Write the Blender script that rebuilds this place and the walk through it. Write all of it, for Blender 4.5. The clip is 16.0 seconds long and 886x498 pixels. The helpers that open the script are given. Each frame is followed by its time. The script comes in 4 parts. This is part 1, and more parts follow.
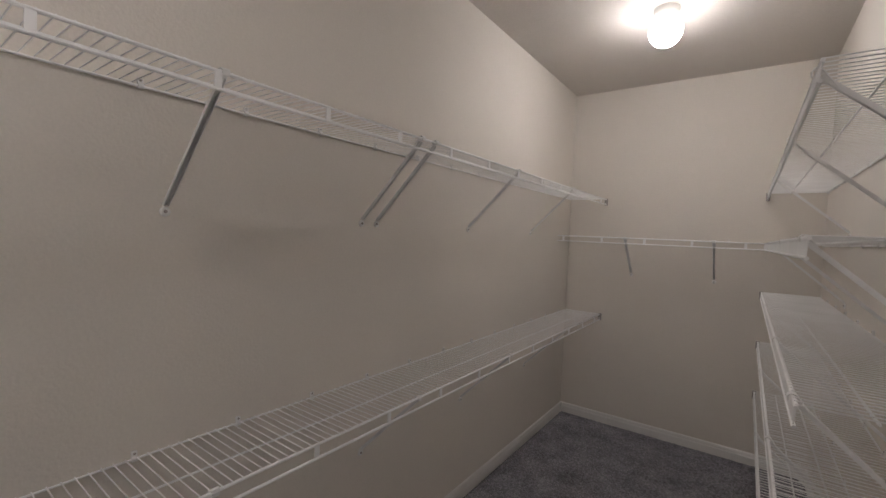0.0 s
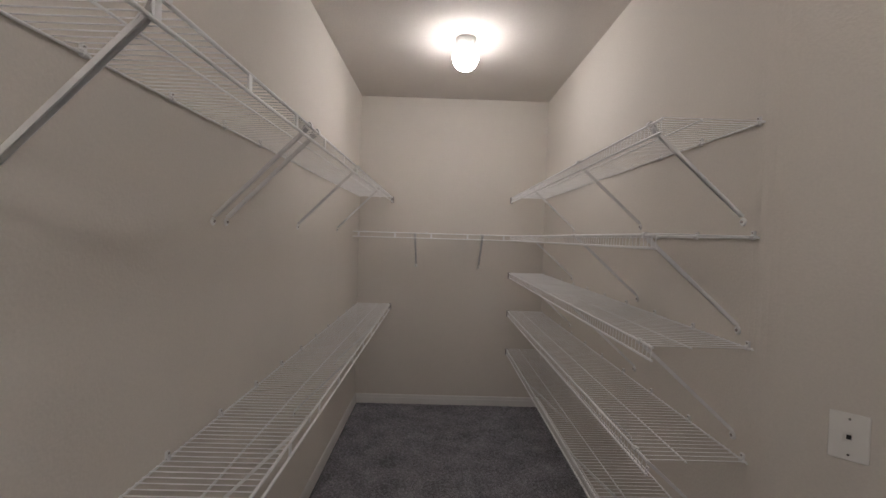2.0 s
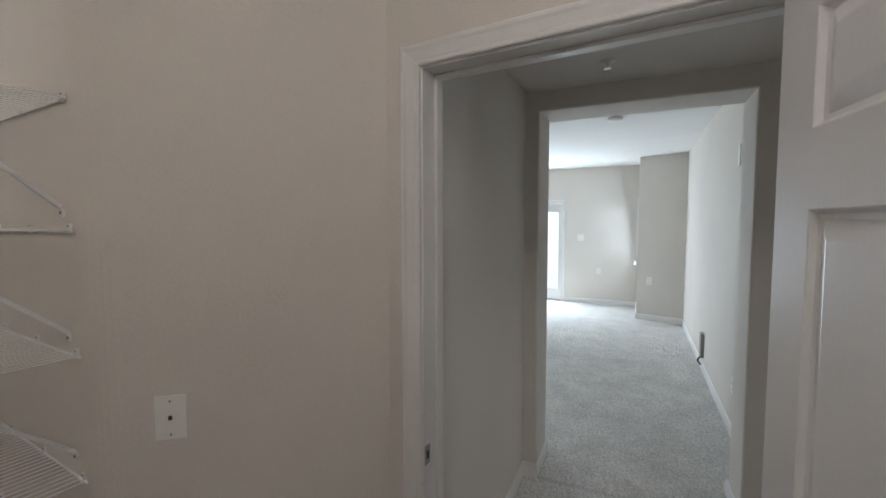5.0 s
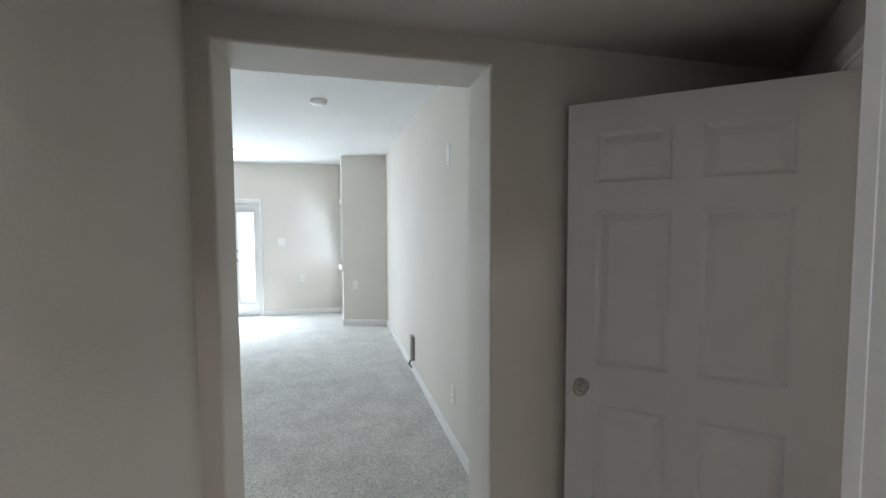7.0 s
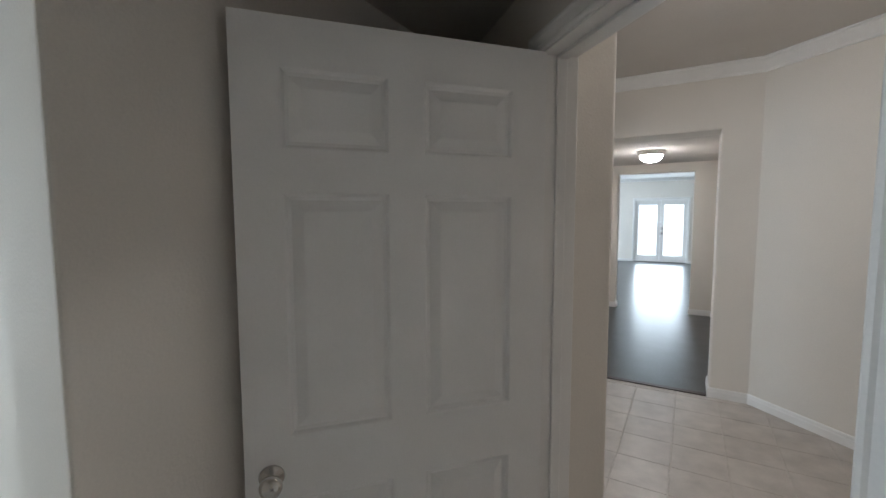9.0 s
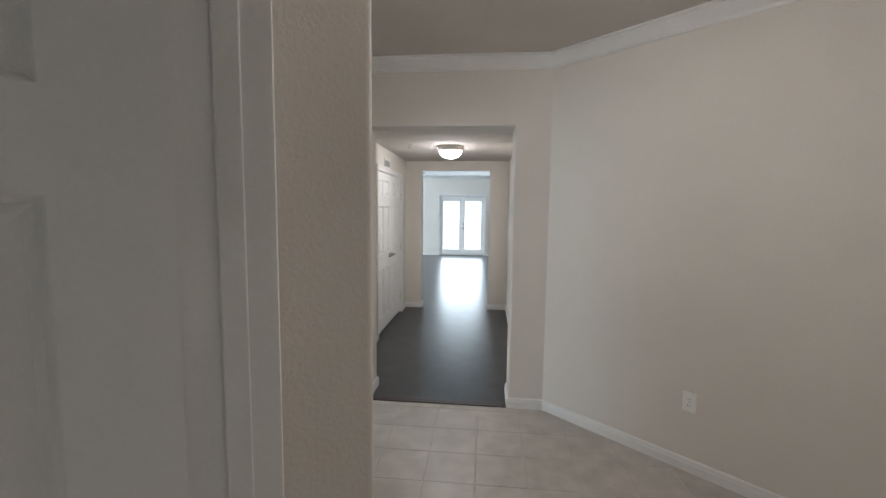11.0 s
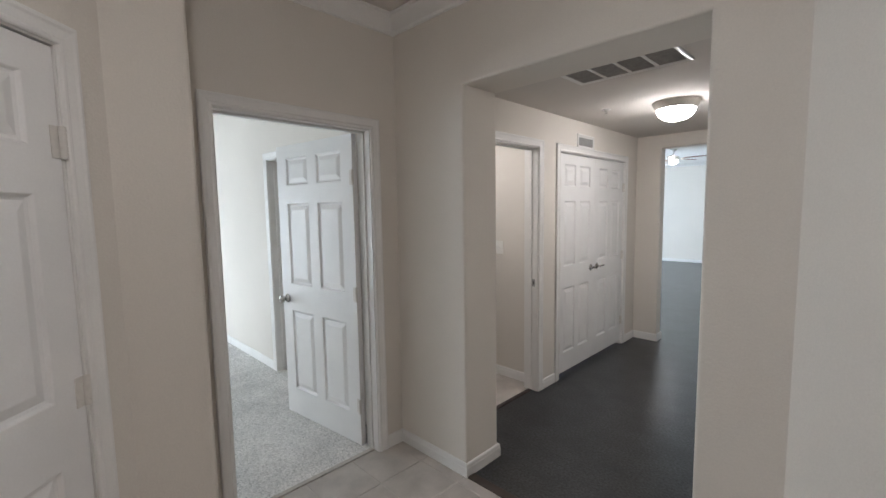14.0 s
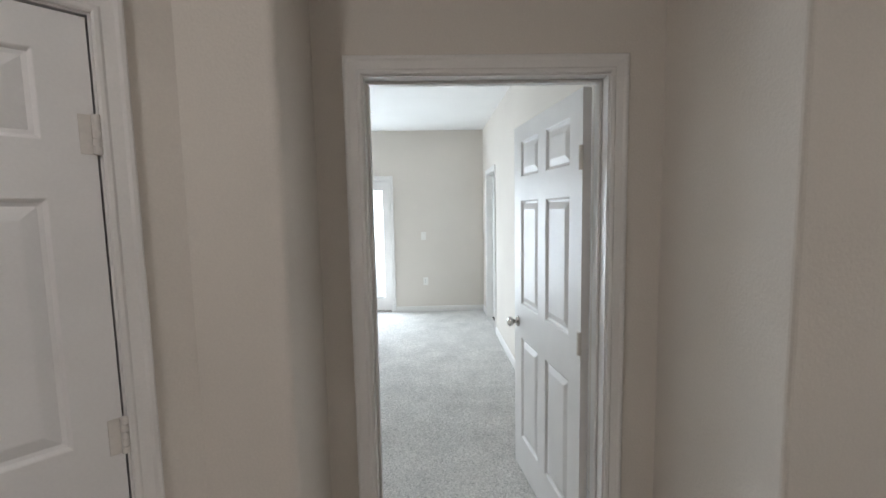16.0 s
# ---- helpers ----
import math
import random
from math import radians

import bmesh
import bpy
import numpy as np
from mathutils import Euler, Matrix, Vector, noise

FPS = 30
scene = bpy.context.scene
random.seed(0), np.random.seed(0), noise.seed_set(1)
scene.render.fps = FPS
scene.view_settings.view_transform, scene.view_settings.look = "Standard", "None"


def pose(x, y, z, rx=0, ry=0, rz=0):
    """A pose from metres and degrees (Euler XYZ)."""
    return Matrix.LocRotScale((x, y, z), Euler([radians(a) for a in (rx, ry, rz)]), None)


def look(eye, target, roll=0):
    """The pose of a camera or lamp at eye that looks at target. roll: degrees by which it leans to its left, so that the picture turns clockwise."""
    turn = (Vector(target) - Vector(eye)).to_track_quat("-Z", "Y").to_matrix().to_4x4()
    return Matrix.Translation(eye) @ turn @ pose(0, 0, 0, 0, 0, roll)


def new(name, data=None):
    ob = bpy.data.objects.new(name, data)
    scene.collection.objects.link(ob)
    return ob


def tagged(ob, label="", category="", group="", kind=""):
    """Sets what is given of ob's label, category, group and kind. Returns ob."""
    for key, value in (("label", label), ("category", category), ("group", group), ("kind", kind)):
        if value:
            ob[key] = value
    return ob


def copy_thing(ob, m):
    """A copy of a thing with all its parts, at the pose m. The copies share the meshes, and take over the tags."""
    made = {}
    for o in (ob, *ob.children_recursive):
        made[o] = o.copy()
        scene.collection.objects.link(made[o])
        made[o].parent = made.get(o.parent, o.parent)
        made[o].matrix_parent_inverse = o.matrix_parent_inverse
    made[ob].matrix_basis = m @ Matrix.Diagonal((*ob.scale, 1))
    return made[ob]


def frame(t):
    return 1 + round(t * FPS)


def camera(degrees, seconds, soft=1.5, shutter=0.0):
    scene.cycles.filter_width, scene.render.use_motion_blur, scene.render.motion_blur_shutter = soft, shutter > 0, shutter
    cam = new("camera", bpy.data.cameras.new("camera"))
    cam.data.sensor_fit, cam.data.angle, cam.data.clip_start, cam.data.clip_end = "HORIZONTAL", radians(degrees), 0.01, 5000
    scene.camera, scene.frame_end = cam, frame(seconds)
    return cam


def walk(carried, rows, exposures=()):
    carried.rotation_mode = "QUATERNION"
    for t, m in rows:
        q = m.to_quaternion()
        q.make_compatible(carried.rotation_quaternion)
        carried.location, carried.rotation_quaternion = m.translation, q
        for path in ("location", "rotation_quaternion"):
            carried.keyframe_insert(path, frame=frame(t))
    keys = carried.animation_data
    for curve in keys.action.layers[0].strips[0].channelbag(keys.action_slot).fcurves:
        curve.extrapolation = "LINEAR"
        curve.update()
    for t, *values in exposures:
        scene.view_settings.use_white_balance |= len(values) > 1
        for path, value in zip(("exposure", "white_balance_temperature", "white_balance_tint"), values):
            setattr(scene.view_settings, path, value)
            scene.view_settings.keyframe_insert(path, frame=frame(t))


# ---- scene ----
cam = camera(92.8, 16.0)
PATH = [
    (0, (0.476, 0.577, 1.500), (-0.532, 2.303, 1.425), 2.5),
    (0.5, (0.284, 0.581, 1.502), (-0.417, 2.453, 1.435), 2.5),
    (1, (0.117, 0.569, 1.514), (-0.275, 2.529, 1.450), 2.4),
    (1.5, (-0.017, 0.533, 1.504), (-0.103, 2.530, 1.446), 1.9),
    (2, (-0.076, 0.474, 1.497), (0.137, 2.462, 1.440), 1.7),
    (2.5, (-0.075, 0.420, 1.497), (0.418, 2.357, 1.437), 1.3),
    (3, (-0.050, 0.368, 1.501), (0.673, 2.232, 1.431), 0.8),
    (3.5, (-0.018, 0.319, 1.510), (1.012, 2.031, 1.433), 0.3),
    (4, (0.086, 0.293, 1.516), (1.416, 1.785, 1.443), 0.2),
    (4.5, (0.221, 0.263, 1.536), (1.820, 1.459, 1.424), -0.1),
    (5, (0.381, 0.285, 1.543), (2.194, 1.121, 1.418), -0.1),
    (5.2, (0.437, 0.298, 1.532), (2.310, 0.990, 1.414), -0.3),
    (7.3, (1.334, 0.420, 1.535), (3.196, -0.299, 1.406), -0.4),
    (7.5, (1.409, 0.397, 1.545), (3.205, -0.471, 1.406), -0.5),
    (8, (1.555, 0.316, 1.531), (3.136, -0.901, 1.385), -0.3),
    (8.5, (1.712, 0.156, 1.518), (3.039, -1.333, 1.378), -0.2),
    (9, (1.839, 0.093, 1.531), (2.844, -1.629, 1.373), -0.1),
    (9.5, (1.921, 0.048, 1.540), (2.518, -1.854, 1.383), -0.2),
    (10, (1.913, -0.121, 1.534), (2.209, -2.093, 1.379), -0.2),
    (10.2, (1.895, -0.231, 1.545), (2.124, -2.210, 1.378), 0.2),
    (12.3, (1.747, -1.453, 1.59), (1.934, -3.435, 1.397), 0.8),
    (12.5, (1.659, -1.536, 1.563), (2.026, -3.493, 1.378), 0.2),
    (13, (1.534, -1.802, 1.578), (2.276, -3.649, 1.387), -0.1),
    (13.5, (1.336, -2.047, 1.567), (2.428, -3.712, 1.379), -0.5),
    (14, (1.238, -2.298, 1.551), (2.643, -3.709, 1.365), -0.9),
    (14.5, (1.291, -2.576, 1.572), (2.951, -3.675, 1.381), -1.3),
    (15, (1.414, -2.809, 1.586), (3.257, -3.562, 1.39), -1.4),
    (15.5, (1.581, -3.055, 1.576), (3.539, -3.424, 1.401), -1.7),
    (16, (1.854, -3.19, 1.57), (3.845, -3.244, 1.383), -1.1),
]
walk(cam, [(t, look(eye, target, roll)) for t, eye, target, roll in PATH],
     exposures=[(0.0, 0.63, 6200, 13), (3.5, 0.62, 6200, 13), (4.3, 0.63, 5850, 11), (5.0, 0.72, 6100, 11), (7.3, 0.97, 6150, 10), (8.5, 1.24, 6120, 10), (10, 1.2, 6120, 9), (12.5, 1.12, 6340, 12), (14.5, 1.12, 6210, 12), (16.0, 1.06, 6300, 12)])

# ---- world and daylight ----
world = bpy.data.worlds.new("world")
scene.world = world
world.use_nodes = True
wt = world.node_tree
sky = wt.nodes.new("ShaderNodeTexSky")
sky.sky_type, sky.sun_disc = "NISHITA", False
sky.sun_elevation, sky.sun_rotation = radians(50), radians(200)
wt.links.new(sky.outputs["Color"], wt.nodes["Background"].inputs["Color"])
wt.nodes["Background"].inputs["Strength"].default_value = 0.12
sun = new("sun", bpy.data.lights.new("sun", "SUN"))
sun.data.energy, sun.data.angle, sun.data.color = 1.2, radians(12), (1.0, 0.95, 0.88)
sun.matrix_world = look((0, 0, 30), (4, 9, 0))


def window_light(name, eye, target, w, h, watts, color=(0.80, 0.92, 1.0)):
    lamp = new(name, bpy.data.lights.new(name, "AREA"))
    lamp.data.shape, lamp.data.size, lamp.data.size_y = "RECTANGLE", w, h
    lamp.data.energy, lamp.data.color = watts, color
    lamp.matrix_world = look(eye, target)
    return lamp


window_light("master_door_daylight", (8.78, 2.02, 1.05), (5, 2.1, 0.9), 0.75, 1.7, 54)
window_light("master_window_daylight", (8.32, 0.33, 1.38), (8.0, 3, 1.0), 0.7, 1.0, 3.5)
window_light("guest_door_daylight", (8.25, -1.80, 1.1), (5, -2.4, 1.3), 1.45, 1.8, 46)
window_light("living_door_daylight", (2.66, -15.2, 1.1), (2.66, -9, 0.6), 1.4, 1.8, 23)
# fill light for the living room, set in an unseen, added window
window_light("unseen_window_fill", (7.46, -12.03, 1.4), (3.0, -13.2, 1.1), 2.1, 1.3, 78, (0.74, 0.89, 1.0))

# ---- materials ----
MATS = {}


def material(name, base, rough=0.6, metal=0.0, vary=0.06, scale=3.0, bump=0.0, bump_scale=60.0, grain=0.0, grain_scale=150.0,
             emit=0.0, emit_color=(1, 1, 1), random_tone=0.0, detail=4.0, transmission=0.0, coat=0.0, spec=0.5, depth=0.004, island=0.0):
    m = bpy.data.materials.new(name)
    m.use_nodes = True
    t = m.node_tree
    b = t.nodes["Principled BSDF"]
    b.inputs["Roughness"].default_value, b.inputs["Metallic"].default_value = rough, metal
    b.inputs["Transmission Weight"].default_value, b.inputs["Coat Weight"].default_value = transmission, coat
    b.inputs["Specular IOR Level"].default_value = spec
    co = t.nodes.new("ShaderNodeTexCoord").outputs["Object"]
    geo = t.nodes.new("ShaderNodeNewGeometry").outputs["Position"]

    def noise_value(sc, det, coord):
        n = t.nodes.new("ShaderNodeTexNoise")
        n.inputs["Scale"].default_value, n.inputs["Detail"].default_value = sc, det
        t.links.new(coord, n.inputs["Vector"])
        return n.outputs["Fac"]

    value = None

    def add_term(out, amount, plain=False):
        nonlocal value
        r = t.nodes.new("ShaderNodeMapRange")
        r.inputs["From Min"].default_value, r.inputs["From Max"].default_value = (0.0, 1.0) if plain else (0.3, 0.7)
        r.inputs["To Min"].default_value, r.inputs["To Max"].default_value = 1 - amount, 1 + amount
        t.links.new(out, r.inputs["Value"])
        if value is None:
            value = r.outputs[0]
        else:
            p = t.nodes.new("ShaderNodeMath")
            p.operation = "MULTIPLY"
            t.links.new(value, p.inputs[0])
            t.links.new(r.outputs[0], p.inputs[1])
            value = p.outputs[0]

    if vary:
        add_term(noise_value(scale, detail, geo), vary)
    if grain:
        add_term(noise_value(grain_scale, 3.0, geo), grain)
    if random_tone:
        add_term(t.nodes.new("ShaderNodeObjectInfo").outputs["Random"], random_tone, True)
    if island:
        add_term(t.nodes.new("ShaderNodeNewGeometry").outputs["Random Per Island"], island, True)
    if value is not None:
        mix = t.nodes.new("ShaderNodeVectorMath")
        mix.operation = "SCALE"
        mix.inputs[0].default_value = base
        t.links.new(value, mix.inputs["Scale"])
        t.links.new(mix.outputs["Vector"], b.inputs["Base Color"])
    else:
        b.inputs["Base Color"].default_value = (*base, 1)
    if bump:
        bn = t.nodes.new("ShaderNodeBump")
        bn.inputs["Strength"].default_value, bn.inputs["Distance"].default_value = bump, depth
        t.links.new(noise_value(bump_scale, 5.0, geo), bn.inputs["Height"])
        t.links.new(bn.outputs["Normal"], b.inputs["Normal"])
    if emit:
        b.inputs["Emission Color"].default_value = (*emit_color, 1)
        b.inputs["Emission Strength"].default_value = emit
    MATS[name] = m
    return m


WALL = material("wall_paint", (0.735, 0.686, 0.626), 0.8, vary=0.03, scale=1.3, bump=0.25, bump_scale=110, grain=0.025, grain_scale=160, spec=0.3)
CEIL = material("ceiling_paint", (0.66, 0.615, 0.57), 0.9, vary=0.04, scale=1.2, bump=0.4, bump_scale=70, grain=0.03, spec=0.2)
WHITE_CEIL = material("bedroom_ceiling_paint", (0.82, 0.81, 0.79), 0.9, vary=0.03, scale=1.2, bump=0.4, bump_scale=70, spec=0.2)
TRIM = material("trim_paint", (0.81, 0.79, 0.765), 0.38, vary=0.03, scale=5, grain=0.02, bump=0.04, bump_scale=40)
DOOR = material("door_paint", (0.81, 0.795, 0.78), 0.42, vary=0.03, scale=4, bump=0.06, bump_scale=90, grain=0.015)
WIRE = material("vinyl_coated_wire", (0.91, 0.905, 0.90), 0.32, vary=0.04, scale=8)
STEEL = material("white_steel_strip", (0.80, 0.79, 0.78), 0.45, vary=0.05, scale=9)
CLIP = material("grey_plastic_clip", (0.36, 0.33, 0.31), 0.5, vary=0.08, scale=30)
CARPET = material("bedroom_carpet", (0.68, 0.665, 0.64), 1.0, vary=0.10, scale=4, bump=1.0, bump_scale=75, grain=0.3, grain_scale=85, spec=0.05, depth=0.012)
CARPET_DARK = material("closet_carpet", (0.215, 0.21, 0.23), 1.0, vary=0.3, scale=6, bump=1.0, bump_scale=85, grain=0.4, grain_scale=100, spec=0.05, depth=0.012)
PILE = material("bedroom_carpet_pile", (0.82, 0.805, 0.78), 1.0, vary=0.10, scale=4, spec=0.05, island=0.13)
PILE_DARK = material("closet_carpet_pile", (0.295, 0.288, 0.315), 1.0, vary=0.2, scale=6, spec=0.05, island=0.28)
REDUCER = material("dark_brown_reducer", (0.055, 0.038, 0.032), 0.5, vary=0.15, scale=20)
TILE = material("ceramic_tile", (0.50, 0.455, 0.415), 0.35, vary=0.14, scale=7, bump=0.05, bump_scale=30, grain=0.06, random_tone=0.05)
GROUT = material("grout", (0.54, 0.50, 0.455), 0.9, vary=0.1, scale=20, grain=0.1)
PLANK = material("dark_vinyl_floor", (0.027, 0.028, 0.031), 0.28, vary=0.4, scale=5, bump=0.10, bump_scale=48, grain=0.9, grain_scale=70, spec=0.55)
NICKEL = material("satin_nickel", (0.52, 0.50, 0.47), 0.17, 1.0, vary=0.04, scale=30)
HINGE = material("painted_hinge", (0.70, 0.665, 0.62), 0.45, vary=0.06, scale=40)
BRUSHED = material("brushed_nickel", (0.72, 0.69, 0.65), 0.4, 1.0, vary=0.05, scale=25)
PLASTIC = material("ivory_plastic", (0.86, 0.84, 0.80), 0.35, vary=0.02, scale=20)
DARK = material("dark_slot", (0.03, 0.028, 0.026), 0.7, vary=0.1, scale=30)
GRILLE = material("filter_grey", (0.36, 0.35, 0.34), 0.9, vary=0.15, scale=40)
WOOD = material("vanity_wood", (0.23, 0.10, 0.045), 0.4, vary=0.2, scale=6)
GLOBE = material("lit_opal_globe", (0.9, 0.88, 0.84), 0.3, vary=0.0, emit=42.0, emit_color=(1.0, 0.945, 0.89))
GLOBE_TOP = material("dim_globe_shoulder", (0.9, 0.88, 0.84), 0.3, vary=0.0, emit=6.0, emit_color=(1.0, 0.945, 0.89))
DOME = material("lit_dome_glass", (0.9, 0.88, 0.84), 0.3, vary=0.0, emit=28.0, emit_color=(1.0, 0.965, 0.93))
DOME_FOYER = material("lit_foyer_dome_glass", (0.9, 0.88, 0.84), 0.3, vary=0.0, emit=27.0, emit_color=(1.0, 0.965, 0.93))
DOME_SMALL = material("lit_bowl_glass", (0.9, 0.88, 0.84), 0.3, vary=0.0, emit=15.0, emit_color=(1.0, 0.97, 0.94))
BULB = material("lit_vanity_bulb", (0.9, 0.88, 0.84), 0.3, vary=0.0, emit=9.0, emit_color=(1.0, 0.9, 0.75))
BLIND = material("blind_slat", (0.80, 0.80, 0.79), 0.8, vary=0.02, scale=10, transmission=0.35)
GLASS = material("window_glass", (1, 1, 1), 0.0, vary=0.0, transmission=1.0)
BRIGHT = material("outdoor_glow", (0.8, 0.85, 0.9), 1.0, vary=0.0, emit=1.25, emit_color=(0.84, 0.93, 1.0))


# ---- building helpers ----
def add_box(bm, x0, x1, y0, y1, z0, z1, m=None):
    vs = [bm.verts.new((x, y, z)) for z in (z0, z1) for x, y in ((x0, y0), (x1, y0), (x1, y1), (x0, y1))]
    for f in ((3, 2, 1, 0), (4, 5, 6, 7), (0, 1, 5, 4), (1, 2, 6, 5), (2, 3, 7, 6), (3, 0, 4, 7)):
        bm.faces.new([vs[i] for i in f])
    if m is not None:
        for v in vs:
            v.co = m @ v.co
    return vs


def bevel_all(bm, width, segments=2):
    bmesh.ops.bevel(bm, geom=bm.edges[:], offset=width, segments=segments, affect="EDGES", profile=0.5)


def box_bm(x0, x1, y0, y1, z0, z1, bevel=0.0):
    bm = bmesh.new()
    add_box(bm, x0, x1, y0, y1, z0, z1)
    if bevel:
        bevel_all(bm, bevel)
    return bm


def mesh_of(name, bm, mat):
    bmesh.ops.recalc_face_normals(bm, faces=bm.faces[:])
    me = bpy.data.meshes.new(name)
    bm.to_mesh(me)
    bm.free()
    me.materials.append(mat)
    return me


def part(name, bm, mat, parent=None, label="", m=None, smooth=False):
    me = bm if isinstance(bm, bpy.types.Mesh) else mesh_of(name, bm, mat)
    if smooth:
        for p in me.polygons:
            p.use_smooth = True
    ob = new(name, me)
    ob.parent = parent
    if m is not None:
        ob.matrix_basis = m
    return tagged(ob, label)


def thing(name, m, label, category, group="", kind=""):
    ob = new(name)
    ob.empty_display_size = 0.1
    ob.matrix_basis = m
    return tagged(ob, label, category, group, kind)


def basis(p0, p1, z=0.0):
    """A wall's frame: x along it, y to its back, z up."""
    d = (Vector(p1) - Vector(p0)).normalized()
    return Matrix(((d.x, -d.y, 0, p0[0]), (d.y, d.x, 0, p0[1]), (0, 0, 1, z), (0, 0, 0, 1)))


def offset_line(pts, t, closed=False):
    """The line moved t to its left, mitred."""
    out = []
    n = len(pts)
    for i in range(n):
        p = Vector(pts[i])
        a = Vector(pts[i - 1]) if i > 0 or closed else None
        b = Vector(pts[(i + 1) % n]) if i < n - 1 or closed else None
        ds = [d.normalized() for d in ((p - a) if a else None, (b - p) if b else None) if d is not None]
        ns = [Vector((-d.y, d.x)) for d in ds]
        k = sum(ns, Vector((0, 0))) / len(ns)
        out.append(p + k * (t / max(k.length_squared, 0.2)))
    return out


def sweep(profile, pts, m=None, closed=False):
    """A profile of (offset to the left, height) drawn along a flat line."""
    bm = bmesh.new()
    rings = []
    for a, b in profile:
        line = offset_line(pts, a, closed)
        rings.append([bm.verts.new((p.x, p.y, b)) for p in line])
    k, n = len(profile), len(pts)
    for j in range(n if closed else n - 1):
        for i in range(k):
            i2, j2 = (i + 1) % k, (j + 1) % n
            bm.faces.new((rings[i][j], rings[i][j2], rings[i2][j2], rings[i2][j]))
    if not closed:
        bm.faces.new([r[0] for r in rings])
        bm.faces.new([r[-1] for r in rings][::-1])
    if m is not None:
        bmesh.ops.transform(bm, matrix=m, verts=bm.verts[:])
    return bm


def rounded(pts, radii):
    """The line with its corners rounded."""
    out = []
    for i, p in enumerate(pts):
        r = radii.get(i, 0)
        if not r:
            out.append(p)
            continue
        p, a, b = Vector(p), Vector(pts[i - 1]), Vector(pts[i + 1])
        u, v = (a - p).normalized(), (b - p).normalized()
        for k in range(7):
            f = k / 6
            q = (p + u * r) * (1 - f) ** 2 + p * 2 * f * (1 - f) + (p + v * r) * f ** 2
            out.append(tuple(q))
    return out


def wall_run(name, pts, thick, z1, openings=(), radii=None, mat=None, z0=0.0, label="", round_edge=0.012):
    """A run of walls; its face is to the right of the line. openings: (leg, from, to, bottom, top, rounded), along the leg."""
    bm = bmesh.new()
    back = offset_line(pts, thick)
    soft = []
    for i in range(len(pts) - 1):
        a, b, c, d = Vector(pts[i]), Vector(pts[i + 1]), back[i], back[i + 1]
        length = (b - a).length
        holes = [o for o in openings if o[0] == i]
        ss = sorted({0.0, length, *[s for o in holes for s in o[1:3]]})
        zs = sorted({z0, z1, *[z for o in holes for z in o[3:5] if z0 < z < z1]})
        dirn = (b - a) / length
        left = Vector((-dirn.y, dirn.x))

        def corner(s, side):
            if side == 0:
                return a + dirn * s
            if s == 0.0:
                return c
            if s == length:
                return d
            return a + dirn * s + left * thick

        vs = {}

        def vert(si, zi, side):
            key = (si, zi, side)
            if key not in vs:
                q = corner(ss[si], side)
                vs[key] = bm.verts.new((q.x, q.y, zs[zi]))
            return vs[key]

        def solid(si, zi):
            if not (0 <= si < len(ss) - 1 and 0 <= zi < len(zs) - 1):
                return False
            s, z = (ss[si] + ss[si + 1]) / 2, (zs[zi] + zs[zi + 1]) / 2
            return not any(o[1] < s < o[2] and o[3] < z < o[4] for o in holes)

        for si in range(len(ss) - 1):
            for zi in range(len(zs) - 1):
                if not solid(si, zi):
                    continue
                bm.faces.new([vert(si, zi, 0), vert(si + 1, zi, 0), vert(si + 1, zi + 1, 0), vert(si, zi + 1, 0)])
                bm.faces.new([vert(si, zi, 1), vert(si, zi + 1, 1), vert(si + 1, zi + 1, 1), vert(si + 1, zi, 1)])
                for (ds, dz, ends) in ((-1, 0, ((0, 0), (0, 1))), (1, 0, ((1, 0), (1, 1))), (0, -1, ((0, 0), (1, 0))), (0, 1, ((0, 1), (1, 1)))):
                    if solid(si + ds, zi + dz):
                        continue
                    if ds and ((si + ds < 0 and i > 0) or (si + ds >= len(ss) - 1 and i < len(pts) - 2)):
                        continue
                    p, q = ends
                    f = bm.faces.new([vert(si + p[0], zi + p[1], 0), vert(si + q[0], zi + q[1], 0), vert(si + q[0], zi + q[1], 1), vert(si + p[0], zi + p[1], 1)])
                    sm, zm = (ss[si + p[0]] + ss[si + q[0]]) / 2, (zs[zi + p[1]] + zs[zi + q[1]]) / 2
                    if any(o[5] and o[1] - 1e-6 <= sm <= o[2] + 1e-6 and zm <= o[4] + 1e-6 for o in holes) and zm > z0 and 0 < sm < length:
                        soft += [e for e in f.edges if e.verts[0] in (f.verts[0], f.verts[1]) and e.verts[1] in (f.verts[0], f.verts[1])
                                 or e.verts[0] in (f.verts[2], f.verts[3]) and e.verts[1] in (f.verts[2], f.verts[3])]
    if soft:
        bmesh.ops.recalc_face_normals(bm, faces=bm.faces[:])
        bmesh.ops.bevel(bm, geom=list(set(soft)), offset=round_edge, segments=3, affect="EDGES", profile=0.5)
    bmesh.ops.remove_doubles(bm, verts=bm.verts[:], dist=1e-4)
    return tagged(part(name, bm, mat or WALL), label or "plain painted drywall wall", "wall", kind="structure")


def slab(name, pts, z0, z1, mat, label, category):
    bm = bmesh.new()
    lo, hi = [bm.verts.new((x, y, z0)) for x, y in pts], [bm.verts.new((x, y, z1)) for x, y in pts]
    bm.faces.new(lo[::-1])
    bm.faces.new(hi)
    for i in range(len(pts)):
        j = (i + 1) % len(pts)
        bm.faces.new((lo[i], lo[j], hi[j], hi[i]))
    return tagged(part(name, bm, mat), label, category, kind="structure")


def rect(x0, x1, y0, y1):
    return [(x0, y0), (x1, y0), (x1, y1), (x0, y1)]


